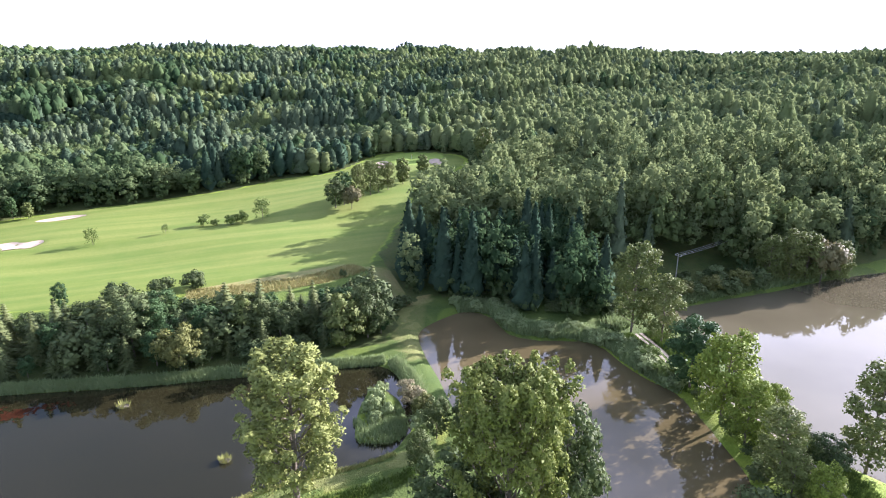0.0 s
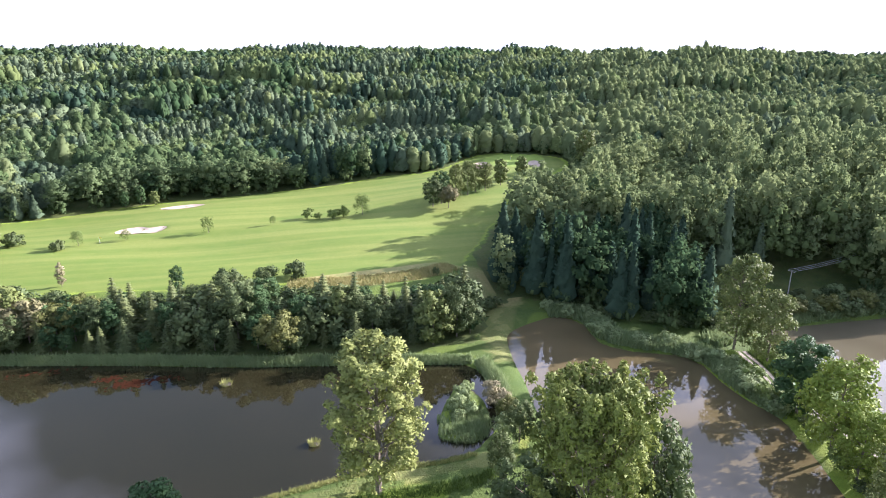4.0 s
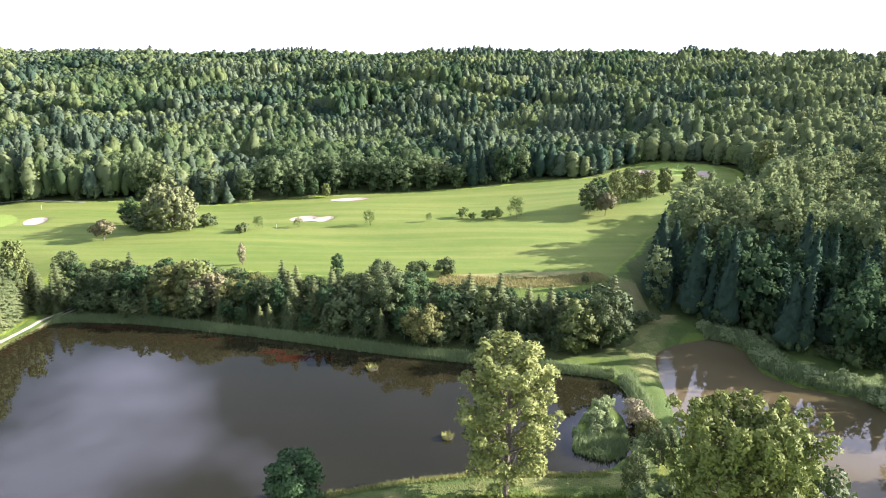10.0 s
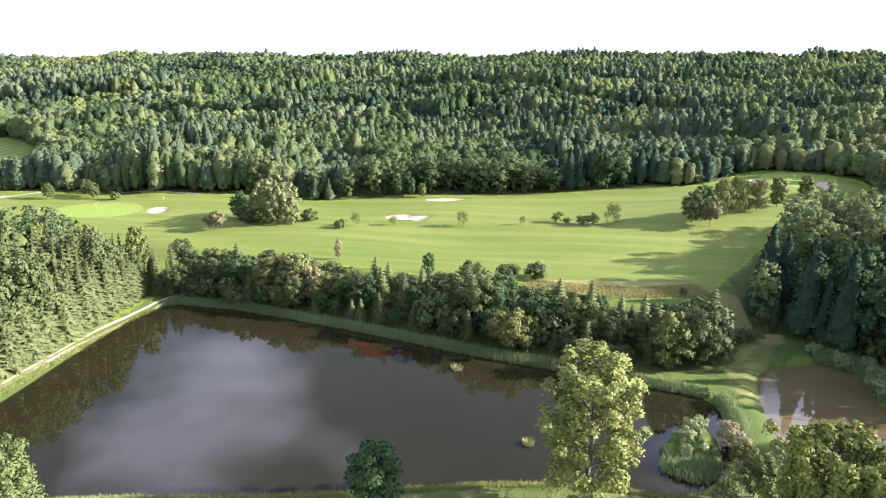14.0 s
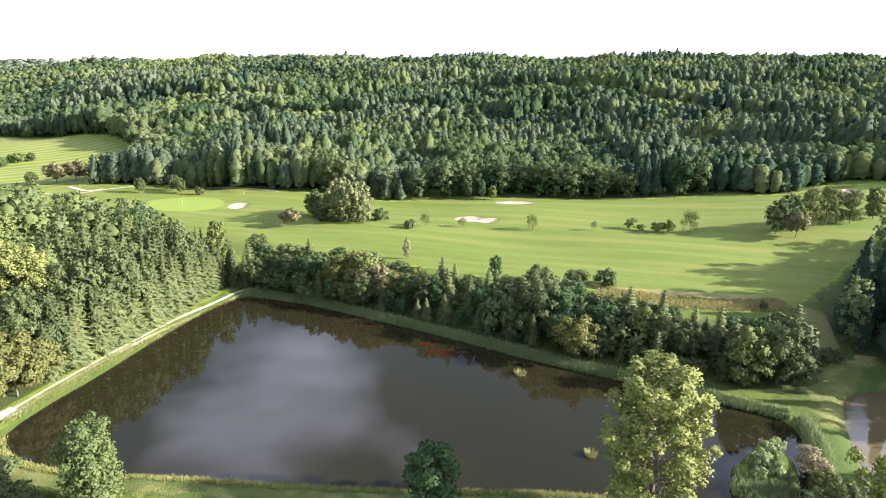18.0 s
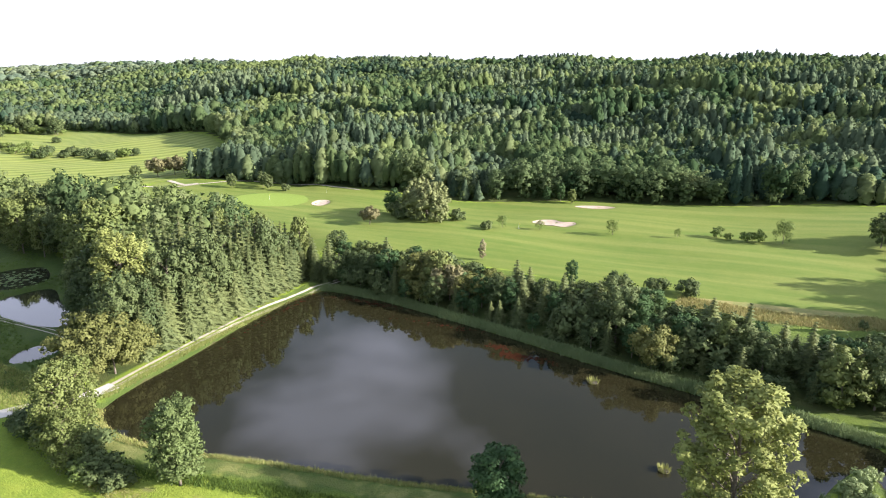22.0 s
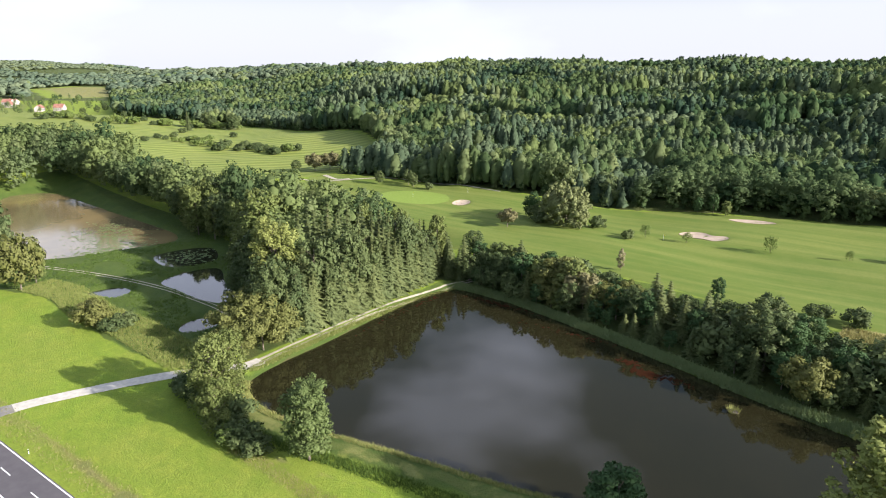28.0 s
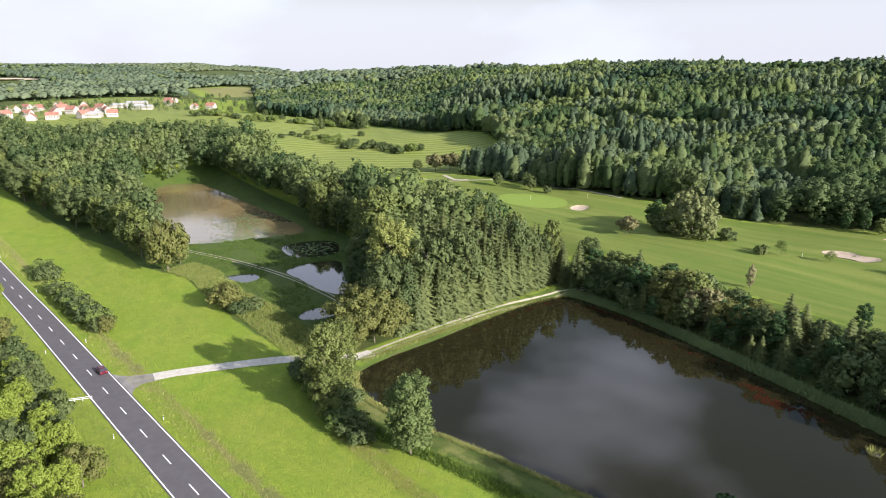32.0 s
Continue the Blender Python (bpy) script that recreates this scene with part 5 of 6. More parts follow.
for near, far, gap, seed, tiers in ((130, 330, 6.4, 6, "mid"), (330, 560, 5.5, 1, "near"), (560, 900, 6.8, 2, "near"), (900, 1400, 8.2, 3, "far"), (1400, 2400, 16.0, 4, "far"), (2400, 4700, 28.0, 5, "far")):
    x, y = candidates(near, far, gap, seed, 0.36 if far < 600 else 0.46)
    ok = wooded(x, y)
    x, y = x[ok], y[ok]
    z = height(x, y) - 0.4
    d = np.hypot(x, y)
    g = np.random.default_rng(seed + 50)
    own = stand_of(x, y)
    lump = np.array([noise.noise((a * 0.02, b * 0.02, 5.0)) for a, b in zip(x, y)])
    edge_gap = np.minimum(inside_by(GOLF, x, y), inside_by(UPPER, x, y))
    roll_ = g.uniform(0, 1, len(x))
    firs = roll_ < STAND_FIR[own] * (0.7 if tiers == "mid" else 1.0)
    # east wood's front face: dark firs, and its shade put into their number and tone
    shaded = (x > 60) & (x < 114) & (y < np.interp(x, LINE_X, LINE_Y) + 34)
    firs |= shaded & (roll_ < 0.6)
    # young pale birches near the golf course; crowns farther east are paled for haze
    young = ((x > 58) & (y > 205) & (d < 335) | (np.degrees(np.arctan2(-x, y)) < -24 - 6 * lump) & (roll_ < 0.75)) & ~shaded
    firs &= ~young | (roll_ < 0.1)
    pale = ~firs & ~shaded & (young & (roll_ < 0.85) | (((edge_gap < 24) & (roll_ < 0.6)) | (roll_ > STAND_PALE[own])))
    broad = ~firs & ~pale
    scale = {"far": gap / (5.9 if near < 2000 else 7.8), "mid": 1.0}.get(tiers, 1.28 if near > 500 else 1.14)
    # lowest tone on that face paints its shade; elsewhere each stand's own tone
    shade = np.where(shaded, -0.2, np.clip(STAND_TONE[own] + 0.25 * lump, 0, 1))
    s = g.uniform(0.94, 1.12, (len(x), 1)) * np.where(g.uniform(0, 1, (len(x), 1)) < 0.06, 1.15, 1.0) * scale * (1 + 0.2 * lump[:, None])
    if tiers == "mid":
        s = g.uniform(0.8, 1.3, (len(x), 1))
    bear = np.degrees(np.arctan2(-x, y))
    tall = STAND_TALL[own][:, None] * np.where((x > 55) & (y < 340), 1.22, 1.0)[:, None]
    # light tone for both, to the east in place of haze
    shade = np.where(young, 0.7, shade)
    tall = np.where(shaded[:, None], np.maximum(tall, 1.0) * 1.12, tall)
    tall = np.where(((x > 55) & (edge_gap < 34) & (y > 225))[:, None], np.minimum(tall, 0.74), tall)
    tall = np.where(((x > 50) & (x < 100) & (y > 165) & (y < 260))[:, None], np.minimum(tall, 0.92), tall)
    tall = np.where(((x > -80) & (x < 10) & (edge_gap < 22) & (y > 270))[:, None], np.minimum(tall, 0.8), tall)
    # stands of different age behind one another
    for near_edge, low_az, high_az in ((450 + 26 * np.sin(bear * 0.13 + 1), -14, 34), (620 + 45 * np.sin(bear * 0.11), -40, 14), (760 + 40 * np.sin(bear * 0.16), -10, 40)):
        here = (bear > low_az) & (bear < high_az)
        tall = np.where((here & (d > near_edge - 62) & (d < near_edge))[:, None], np.minimum(tall, 0.66), tall)
        tall = np.where((here & (d > near_edge) & (d < near_edge + 50))[:, None], np.maximum(tall, 1.14), tall)
    if tiers == "mid":
        tall = np.clip(tall, 0.66, 1.25)
    # the open way to the upper green
    cap = np.maximum((71 - d * 0.183 - z) / 21.0, 0.3)
    tall = np.where(((bear > -27) & (bear < -15) & (d < 345) & (d > 225))[:, None], np.minimum(tall, cap[:, None]), tall)
    size = np.concatenate([s * g.uniform(0.9, 1.15, (len(x), 1)), s * g.uniform(0.9, 1.15, (len(x), 1)), tall * s / scale**0.85 * g.uniform(0.84, 1.1, (len(x), 1))], 1)
    turn = g.uniform(0, 6.28, len(x))
    at = np.stack([x, y, z], -1)
    # beyond 1300 m firs and broadleaves take the leaf colour with haze in it
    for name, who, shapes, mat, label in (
        ("fir_woodland", firs, {"far": far_firs, "mid": mid_fir}.get(tiers, leafy_fir if near < 500 else fir_shapes), M_WOOD_FIR if near < 1300 else M_FAR_WOOD_HAZED, "dark spruce and pine woodland on the hillside"),
        ("birch_woodland", pale, {"far": far_wide, "mid": mid_tall}.get(tiers, leafy_pale if near < 500 else pale_shapes), M_WOOD_PALE, "pale slender birches at the wood's edge and eastern crowns paled for haze"),
        ("broadleaf_woodland", broad, {"far": far_wide, "mid": mid_broad}.get(tiers, leafy_wide if near < 500 else wide_shapes), M_WOOD_BROAD if near < 1300 else M_FAR_WOOD_HAZED, "green broad-leaved woodland on the hillside"),
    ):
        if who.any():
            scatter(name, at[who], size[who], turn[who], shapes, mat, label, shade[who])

    if tiers in ("near", "mid"):
        who = (edge_gap < 11) | ((x > 58) & (x < 300) & (y < np.interp(x, LINE_X, LINE_Y) + 9))
        scatter("woodland_undergrowth", at[who] + g.uniform(-2, 2, (int(who.sum()), 3)) * (1, 1, 0), s[who] * np.array([1, 1, 1.2]), turn[who], skirt_shapes, M_WOOD_BROAD, "leafy undergrowth along the edge of the woodland", 0.35)

# wood on the west bank of the large pond, by the fish ponds
rng = np.random.default_rng(31)
block = np.array([(-121, 98), (-121, 160), (-117, 174), (-135, 176), (-158, 178), (-200, 181), (-262, 176), (-235, 162), (-205, 147), (-172, 128), (-152, 112), (-130, 100)], float)
for x in (-123.0, -127.0):
    for y in np.arange(99, 166, 2.9):
        yy = y + rng.uniform(-1, 1)
        k = "spruce" if rng.uniform() < 0.8 or x > -124 else "broad"
        top = float(np.interp(yy, [99, 116, 148, 168], [15, 19, 20, 13] if x > -124 else [19, 24, 25, 16]))
        plant(k, x + rng.uniform(-1, 1), yy, top * rng.uniform(0.88, 1.08), 0.95 if x > -124 else 0.85, "row of conifers on the pond bank")
for k, x, y, h in (("broad", -110.5, 167, 9), ("broad", -107, 171, 10), ("oval", -113, 177, 10), ("broad", -119, 182, 11), ("spruce", -115.5, 171, 15), ("spruce", -114, 166, 12)):
    plant(k, x, y, h, 1.1, "trees at the corner of the pond")
for x, y in ((-119, 167), (-123, 171), (-128, 176)):
    plant("spruce", x, y, 15, 1.2, "row of conifers on the pond bank")
bx, by = np.meshgrid(np.arange(-262, -118, 6.6), np.arange(96, 240, 6.6))
bx, by = bx + rng.uniform(-2.6, 2.6, bx.shape), by + rng.uniform(-2.6, 2.6, by.shape)
keep = (inside_by(block, bx, by) < 0) & ((bx < -131) | (by > 168))
needle = keep & (bx > -152) & (by > 116)
for x, y in zip(bx[needle], by[needle]):
    plant("spruce" if rng.uniform() < 0.85 else "aspen", x, y, rng.uniform(25, 29.5) * float(np.interp(y, [116, 146, 176], [1.0, 0.98, 0.62])), 0.8, "conifers behind the pond bank")
keep &= ~needle
bx, by = bx[keep], by[keep]
rim = (inside_by(block, bx, by) > -7) & (by < 150)
for x, y in zip(bx[rim], by[rim]):
    k = str(rng.choice(["broad", "aspen", "oval"], p=[0.4, 0.4, 0.2]))
    plant(k, x, y, {"broad": 19, "aspen": 26, "oval": 16}[k] * rng.uniform(0.9, 1.15), 1.05, "wood by the fish ponds")


def mid_wood(x, y, low, high, label, mat=M_WOOD_BROAD, firs=0.0):
    at = np.stack([x, y, ground_z(x, y) - 0.2], -1)
    dice = rng.uniform(0, 1, len(x))
    cone = dice < firs
    tall = ~cone & (dice < firs + (1 - firs) * 0.5)
    for who, shapes, m, base in ((tall, mid_tall, M_WOOD_PALE, 22.0), (~tall & ~cone, mid_broad, mat, 16.0), (cone, mid_fir, M_WOOD_FIR, 16.5)):
        if not who.any():
            continue
        s = rng.uniform(low, high, (int(who.sum()), 1)) / base * np.where(rng.uniform(0, 1, (int(who.sum()), 1)) < 0.2, 1.2, 1.0)
        scatter("grove", at[who], s * np.array([1, 1, 1.0]), rng.uniform(0, 6.28, int(who.sum())), shapes, m, label, np.clip(0.55 + 0.4 * np.sin(x[who] * 0.07 + y[who] * 0.05), 0, 1))


mid_wood(bx[~rim], by[~rim], 20, 26, "dense mixed wood between pond and golf course")

for x, y, h in ((-258, 153, 21), (-251, 150.5, 20), (-245, 149, 21), (-239, 147, 19), (-238, 155, 20), (-248, 158, 21), (-256, 161, 21), (-231, 152, 19), (-227, 147, 17), (-244, 166, 20), (-255, 170, 21), (-234, 162, 20)):
    plant("aspen" if int(x) % 3 else "broad", x, y, h, 1.0, "trees round the fish pond")
for x, y, h in ((-158, 110, 14), (-164, 115, 17), (-172, 121, 19), (-181, 127, 20), (-190, 133, 19), (-199, 139, 21), (-209, 143, 20), (-152, 104, 13), (-219, 147, 18)):
    plant("broad" if h < 19 else "aspen", x, y + 2, h, 1.0, "wood by the fish ponds")
# tall trees round the silty fish pond
nx = -262 - 7.0 * np.arange(20)
mid_wood(nx, 157 - 0.08 * (nx + 262) + rng.uniform(-3, 3, 20), 20, 25, "tall trees behind the fish pond")
fx, fy = np.meshgrid(np.arange(-420, -255, 7.5), np.arange(165, 195, 7.5))
fx, fy = fx.ravel() + rng.uniform(-2.5, 2.5, fx.size), fy.ravel() + rng.uniform(-2.5, 2.5, fx.size)
mid_wood(fx, fy, 15, 21, "tall trees behind the fish pond")
sx, sy = np.meshgrid(np.arange(-470, -236, 8.0), np.arange(46, 112, 8.0))
sx, sy = sx.ravel() + rng.uniform(-2.5, 2.5, sx.size), sy.ravel() + rng.uniform(-2.5, 2.5, sx.size)
south = np.array([(-236, 68), (-262, 70), (-320, 62), (-400, 50), (-470, 45), (-470, 112), (-400, 117), (-350, 102), (-300, 91), (-264, 83), (-248, 86)], float)
deep = inside_by(south, sx, sy)
front = (deep < 0) & (deep > -8) & (sy < 75)
for x, y in zip(sx[front], sy[front]):
    plant(str(rng.choice(["aspen", "broad", "aspen"])), x, y, rng.uniform(16, 21), 1.0, "trees round the fish pond")
rest = (deep < 0) & ~front
mid_wood(sx[rest], sy[rest], 15, 21, "tall trees between the fish pond and the meadow")
ex, ey = np.meshgrid(np.arange(-540, -385, 8.5), np.arange(100, 215, 8.5))
ex, ey = ex.ravel() + rng.uniform(-2.5, 2.5, ex.size), ey.ravel() + rng.uniform(-2.5, 2.5, ex.size)
keep = inside_by(np.array([(-404, 152), (-403, 122), (-470, 112), (-540, 100), (-540, 165), (-420, 205), (-385, 200)], float), ex, ey) < 0
mid_wood(ex[keep], ey[keep], 16, 22, "tall trees at the head of the fish pond")
vx, vy = np.meshgrid(np.arange(-1240, -830, 24.0), np.arange(110, 520, 24.0))
vx, vy = vx.ravel() + rng.uniform(-10, 10, vx.size), vy.ravel() + rng.uniform(-10, 10, vx.size)
keep = (vx < -890 - 0.1 * vy) & (rng.uniform(0, 1, vx.size) < 0.55)
mid_wood(vx[keep], vy[keep], 6, 12, "garden trees between the village houses")
ux, uy = np.meshgrid(np.arange(-900, -470, 11.0), np.arange(40, 190, 11.0))
ux, uy = ux.ravel() + rng.uniform(-3, 3, ux.size), uy.ravel() + rng.uniform(-3, 3, ux.size)
strip = np.abs(uy - np.interp(ux, [-900, -470], [70, 80])) < np.interp(ux, [-900, -470], [40, 38])
mid_wood(ux[strip], uy[strip], 14, 20, "trees along the brook in the valley")



# ---- reeds, tall grass and water plants ----
def tufts(name, at, tall, mat, label, category, blades=3, width=0.16, lean=0.35, tone=0.5, seed=1):
    """Upright blades: one mesh of stuff."""
    g = np.random.default_rng(seed)
    n = len(at)
    at = np.repeat(at, blades, 0) + g.normal(size=(n * blades, 3)) * (0.25, 0.25, 0)
    a = g.uniform(0, 6.28, len(at))
    side = np.stack([np.cos(a), np.sin(a), 0 * a], -1) * width * g.uniform(0.7, 1.4, (len(at), 1))
    h = tall * g.uniform(0.6, 1.2, (len(at), 1))
    tip = at + np.concatenate([g.normal(size=(len(at), 2)) * lean * h, h], 1)
    v = np.stack([at - side, at + side, tip], 1).reshape(-1, 3)
    t = np.repeat(np.clip(g.normal(tone, 0.25, len(at)), 0, 1), 3)
    return tagged(part(name, mesh_of(name, v, np.arange(len(v)).reshape(-1, 3), None, mat, t)), label, category, kind="stuff")


def band(line, count, inner, outer, seed, lift=-0.1):
    """Random places beside a line, from inner to outer metres to its left."""
    g = np.random.default_rng(seed)
    p = np.asarray(line, float)
    away = np.r_[0, np.cumsum(np.linalg.norm(np.diff(p, axis=0), axis=1))]
    u = g.uniform(0, away[-1], count)
    q = np.stack([np.interp(u, away, p[:, 0]), np.interp(u, away, p[:, 1])], -1)
    t = np.gradient(p, axis=0)
    t /= np.linalg.norm(t, axis=1, keepdims=True)
    n = np.stack([np.interp(u, away, -t[:, 1]), np.interp(u, away, t[:, 0])], -1)
    q = q + n * g.uniform(inner, outer, (count, 1))
    return np.concatenate([q, np.maximum(ground_z(q[:, 0], q[:, 1]), -0.3)[:, None] + lift], 1)


north = curve([(-112, 160.5), (-104, 161.5), (-86, 160), (-66, 155.5), (-40, 149), (-17, 142.3), (4.5, 137.6), (27, 132.4), (38, 129.5)], 3.0, False)
tufts("reeds", band(north, 8000, -0.8, 1.6, 1), 1.3, M_REED, "grey-green reed belt along the pond shore", "reeds")
pond_rim = curve([(68, 153), (74.5, 150.5), (77.5, 143), (76.5, 134), (81, 128.5), (89, 124), (94.5, 116), (93.5, 106), (94, 97), (95, 91)], 3.0, False)
tufts("reeds", band(pond_rim, 7000, -2.4, 3.0, 2), 1.9, M_REED, "thick reed belt on the shaded pond bank", "reeds", width=0.2)
tufts("reeds", band(curve([(100, 121), (108, 124), (118, 128), (136, 129.5), (167, 128.5), (194, 128)], 3.0, False), 3500, -1.0, 4.5, 12), 2.2, M_REED, "reeds and scrub on the far lake bank", "reeds", width=0.25)
tufts("reeds", band(curve([(40, 128), (40.5, 120), (40, 112), (38, 104)], 2.0, False), 1500, -1.4, 1.2, 3), 1.7, M_REED, "reeds beside the grassy dike", "reeds")
g = np.random.default_rng(8)
isle_at = np.stack([30 + g.normal(0, 3.2, 4200), 109 + g.normal(0, 6.5, 4200)], -1)
isle_at = isle_at[(inside_by(ISLE, isle_at[:, 0], isle_at[:, 1]) < 0.4) & (isle_at[:, 1] < 106 + 3 * np.sin(isle_at[:, 0] * 2.1))]
tufts("reeds", np.concatenate([isle_at, ground_z(isle_at[:, 0], isle_at[:, 1])[:, None]], 1), 1.3, M_REED, "bright green sedge on a small marshy islet", "reeds", tone=0.35)
for i, u in enumerate(np.linspace(0.02, 0.98, 22)):
    p = pond_rim[int(u * (len(pond_rim) - 1))]
    plant("sedge", p[0] + 1.6 * math.sin(i * 2.3), p[1] + 1.6 * math.cos(i * 1.7), 2.6 + 0.9 * math.sin(i * 3.1), 1.25, "shrubs on the pond bank")
for i in range(26):
    x, y = 72 + 1.5 * i + 2.5 * math.sin(i * 2.9), 158 - 1.15 * i + 4.5 * math.sin(i * 1.3)
    if float(water_by(np.array([x]), np.array([y]))[0]) > 4:
        plant("bush", x, y, 2.4 + math.sin(i * 4.1) * 0.8, 1.5, "low scrub below the wood")
for i, (x, y) in enumerate(((93.5, 101), (94, 96), (94.5, 86), (92.5, 82), (90, 73.5), (88, 67), (86.5, 63), (96, 104), (84, 62), (97.5, 112))):
    plant(("sedge", "scrub", "bush")[i % 3], x, y, 3.0 + math.sin(i * 2.0), 1.3, "shrubs on the dike")
for i in range(22):
    x = 114 + 2.4 * i
    y = float(np.interp(x, LINE_X, LINE_Y)) + 1.5 + 6.5 * abs(math.sin(i * 1.9))
    plant(("bush", "sedge", "bush")[i % 3], x, y, 1.8 + 0.7 * math.sin(i * 2.7), 1.5, "low scrub below the power line")
tufts("dike_grass", band(DIKE_PATH, 3600, 1.8, 7.0, 22), 0.9, M_MARSH, "rank green grass on the dike", "tall grass", blades=4, width=0.1, tone=0.6)
tufts("dike_grass", band(DIKE_PATH, 3000, -5.5, -1.8, 23), 0.9, M_MARSH, "rank green grass on the dike", "tall grass", blades=4, width=0.1, tone=0.6)
shore = curve([(-113, 79), (-108, 75), (-99, 73), (-86, 74), (-70, 77.5), (-48, 81.5), (-33, 85), (-18, 88.8), (-5, 92), (9, 93.6), (21, 93.4), (28, 94.5)], 3.0, False)
tufts("shore_grass", band(shore, 5200, -1.2, 0.8, 4), 0.6, M_TALL, "yellowish tall grass along the near shore", "tall grass", width=0.07)
tufts("shore_grass", band(beside(shore, -7.5), 5000, -1.8, 1.2, 5), 0.8, M_MARSH, "uncut tall grass below the bank", "tall grass", width=0.07, tone=0.3)
west = curve([(-116.2, 82), (-116.6, 96), (-116.6, 115), (-116.3, 136), (-114.8, 150), (-112, 160)], 3.0, False)
tufts("shore_grass", band(west, 3800, -0.9, 0.7, 6), 0.55, M_TALL, "tall grass between track and water", "tall grass", width=0.07, tone=0.3)
tufts("verge_grass", band(beside(near_road, 8.4), 7000, -3.2, 2.2, 7), 0.5, M_TALL, "dry tall grass along the road verge", "tall grass", blades=4, width=0.05, tone=0.7)
tufts("verge_grass", band(beside(near_road, -7.0), 7000, -3.0, 2.4, 9), 0.6, M_TALL, "tall grass on the far road verge", "tall grass", blades=4, width=0.05, tone=0.15)
tufts("slope_grass", band(curve([(-4, 180), (18, 178), (36, 180), (48, 185)], 4.0, False), 2600, -5.0, 4.0, 24), 0.9, M_TALL, "dry uncut grass on the golf slope", "tall grass", width=0.12, tone=0.95)
tufts("ditch_grass", band(curve([(-126, 76), (-146, 77), (-165, 78), (-185, 77), (-205, 80), (-225, 77)], 4.0, False), 6500, -6.0, 6.0, 10), 0.8, M_TALL, "rank tall weeds in the wet ditch", "tall grass", blades=6, width=0.06, tone=0.25)
tufts("ditch_grass", band(curve([(-92, 60.5), (-80, 60.3), (-66, 60.5), (-40, 67), (-10, 76)], 4.0, False), 4200, -1.6, 1.6, 13), 0.35, M_TALL, "dry brownish grass at the meadow's edge", "tall grass", tone=0.8, width=0.06)


def water_tuft(x, y, r, label):
    ob = thing("water_plant", x, y, label, "water plant", z=0.0)
    g = np.random.default_rng(int(abs(x) * 10))
    a, s = g.uniform(0, 6.28, 150), r * np.sqrt(g.uniform(0, 1, 150))
    at = np.stack([s * np.cos(a), s * np.sin(a), 0 * a - 0.1], -1)
    tip = at * 1.5 + np.stack([0 * a, 0 * a, g.uniform(0.5, 1.5, 150)], -1)
    side = np.stack([-np.sin(a), np.cos(a), 0 * a], -1) * 0.1
    v = np.stack([at - side, at + side, tip], 1).reshape(-1, 3)
    part("blades", mesh_of("blades", v, np.arange(len(v)).reshape(-1, 3), None, M_TALL, np.full(len(v), 0.5)), ob)
    bm = bmesh.new()
    bmesh.ops.create_icosphere(bm, subdivisions=2, radius=r * 0.9, matrix=Matrix.Diagonal((1.2, 0.9, 0.25, 1)))
    part("root_clump", (bm, M_BARK), ob)


water_tuft(-0.8, 105.4, 1.0, "tuft of sedge on a dark root clump in open water")
water_tuft(-18.8, 133.5, 1.2, "pale clump of water plants near the reeds")
g = np.random.default_rng(15)
weed = np.concatenate([np.stack([g.normal(cx, sx_, k), g.normal(cy, sy_, k)], -1) for cx, cy, sx_, sy_, k in ((-40, 139, 2.0, 1.0, 170), (-45, 142.5, 1.6, 0.8, 80), (-34, 139.5, 3.0, 0.8, 70), (-92, 157, 9, 0.8, 120), (-112, 140, 0.6, 14, 60), (-65, 149.5, 8, 0.7, 50))])
weed = weed[inside_by(LAKE, weed[:, 0], weed[:, 1]) < -0.5]
v, f, _ = leaves(g, np.concatenate([weed, 0.03 + 0 * weed[:, :1]], 1), np.tile((0.0, 0.0, 1.0), (len(weed), 1)), 0.42, 0.05)
v[:, 2] = 0.02 + 0.02 * np.abs(np.sin(v[:, 0] * 9))
tagged(part("water_weed", mesh_of("water_weed", v, f, None, M_WEED, np.tile(0.5, len(v)))), "reddish-brown weed floating on the dark pond", "water weed", kind="stuff")
scum = np.concatenate([np.stack([g.normal(cx, sx_, k), g.normal(cy, sy_, k)], -1) for cx, cy, sx_, sy_, k in ((-268, 122, 12, 7, 330), (-252, 112, 5, 8, 200), (-285, 132, 8, 3, 90), (-215, 128, 6, 6, 160))])
scum = scum[(inside_by(SILT, scum[:, 0], scum[:, 1]) < -0.5) | (inside_by(SMALLS[3], scum[:, 0], scum[:, 1]) < -0.5)]
v, f, _ = leaves(g, np.concatenate([scum, 0.03 + 0 * scum[:, :1]], 1), np.tile((0.0, 0.0, 1.0), (len(scum), 1)), 0.8, 0.05)
v[:, 2] = 0.02 + 0.02 * np.abs(np.sin(v[:, 0] * 9))
tagged(part("water_weed", mesh_of("water_weed", v, f, None, M_REED, np.tile(0.1, len(v)))), "mats of dark weed on the shallow fish pond", "water weed", kind="stuff")


g = np.random.default_rng(19)
wet = np.stack([g.uniform(-262, -126, 15000), g.uniform(64, 150, 15000)], -1)
wet = wet[(inside_by(np.array([(-126, 75), (-150, 71), (-184, 73), (-211, 76), (-236, 68), (-255, 82), (-245, 120), (-240, 150), (-200, 138), (-150, 106), (-131, 90)], float), wet[:, 0], wet[:, 1]) < 0) & (water_by(wet[:, 0], wet[:, 1]) > 0.3)]
wet = wet[np.sin(wet[:, 0] * 0.21 + 2 * np.sin(wet[:, 1] * 0.13)) + np.sin(wet[:, 1] * 0.3) > -0.4]
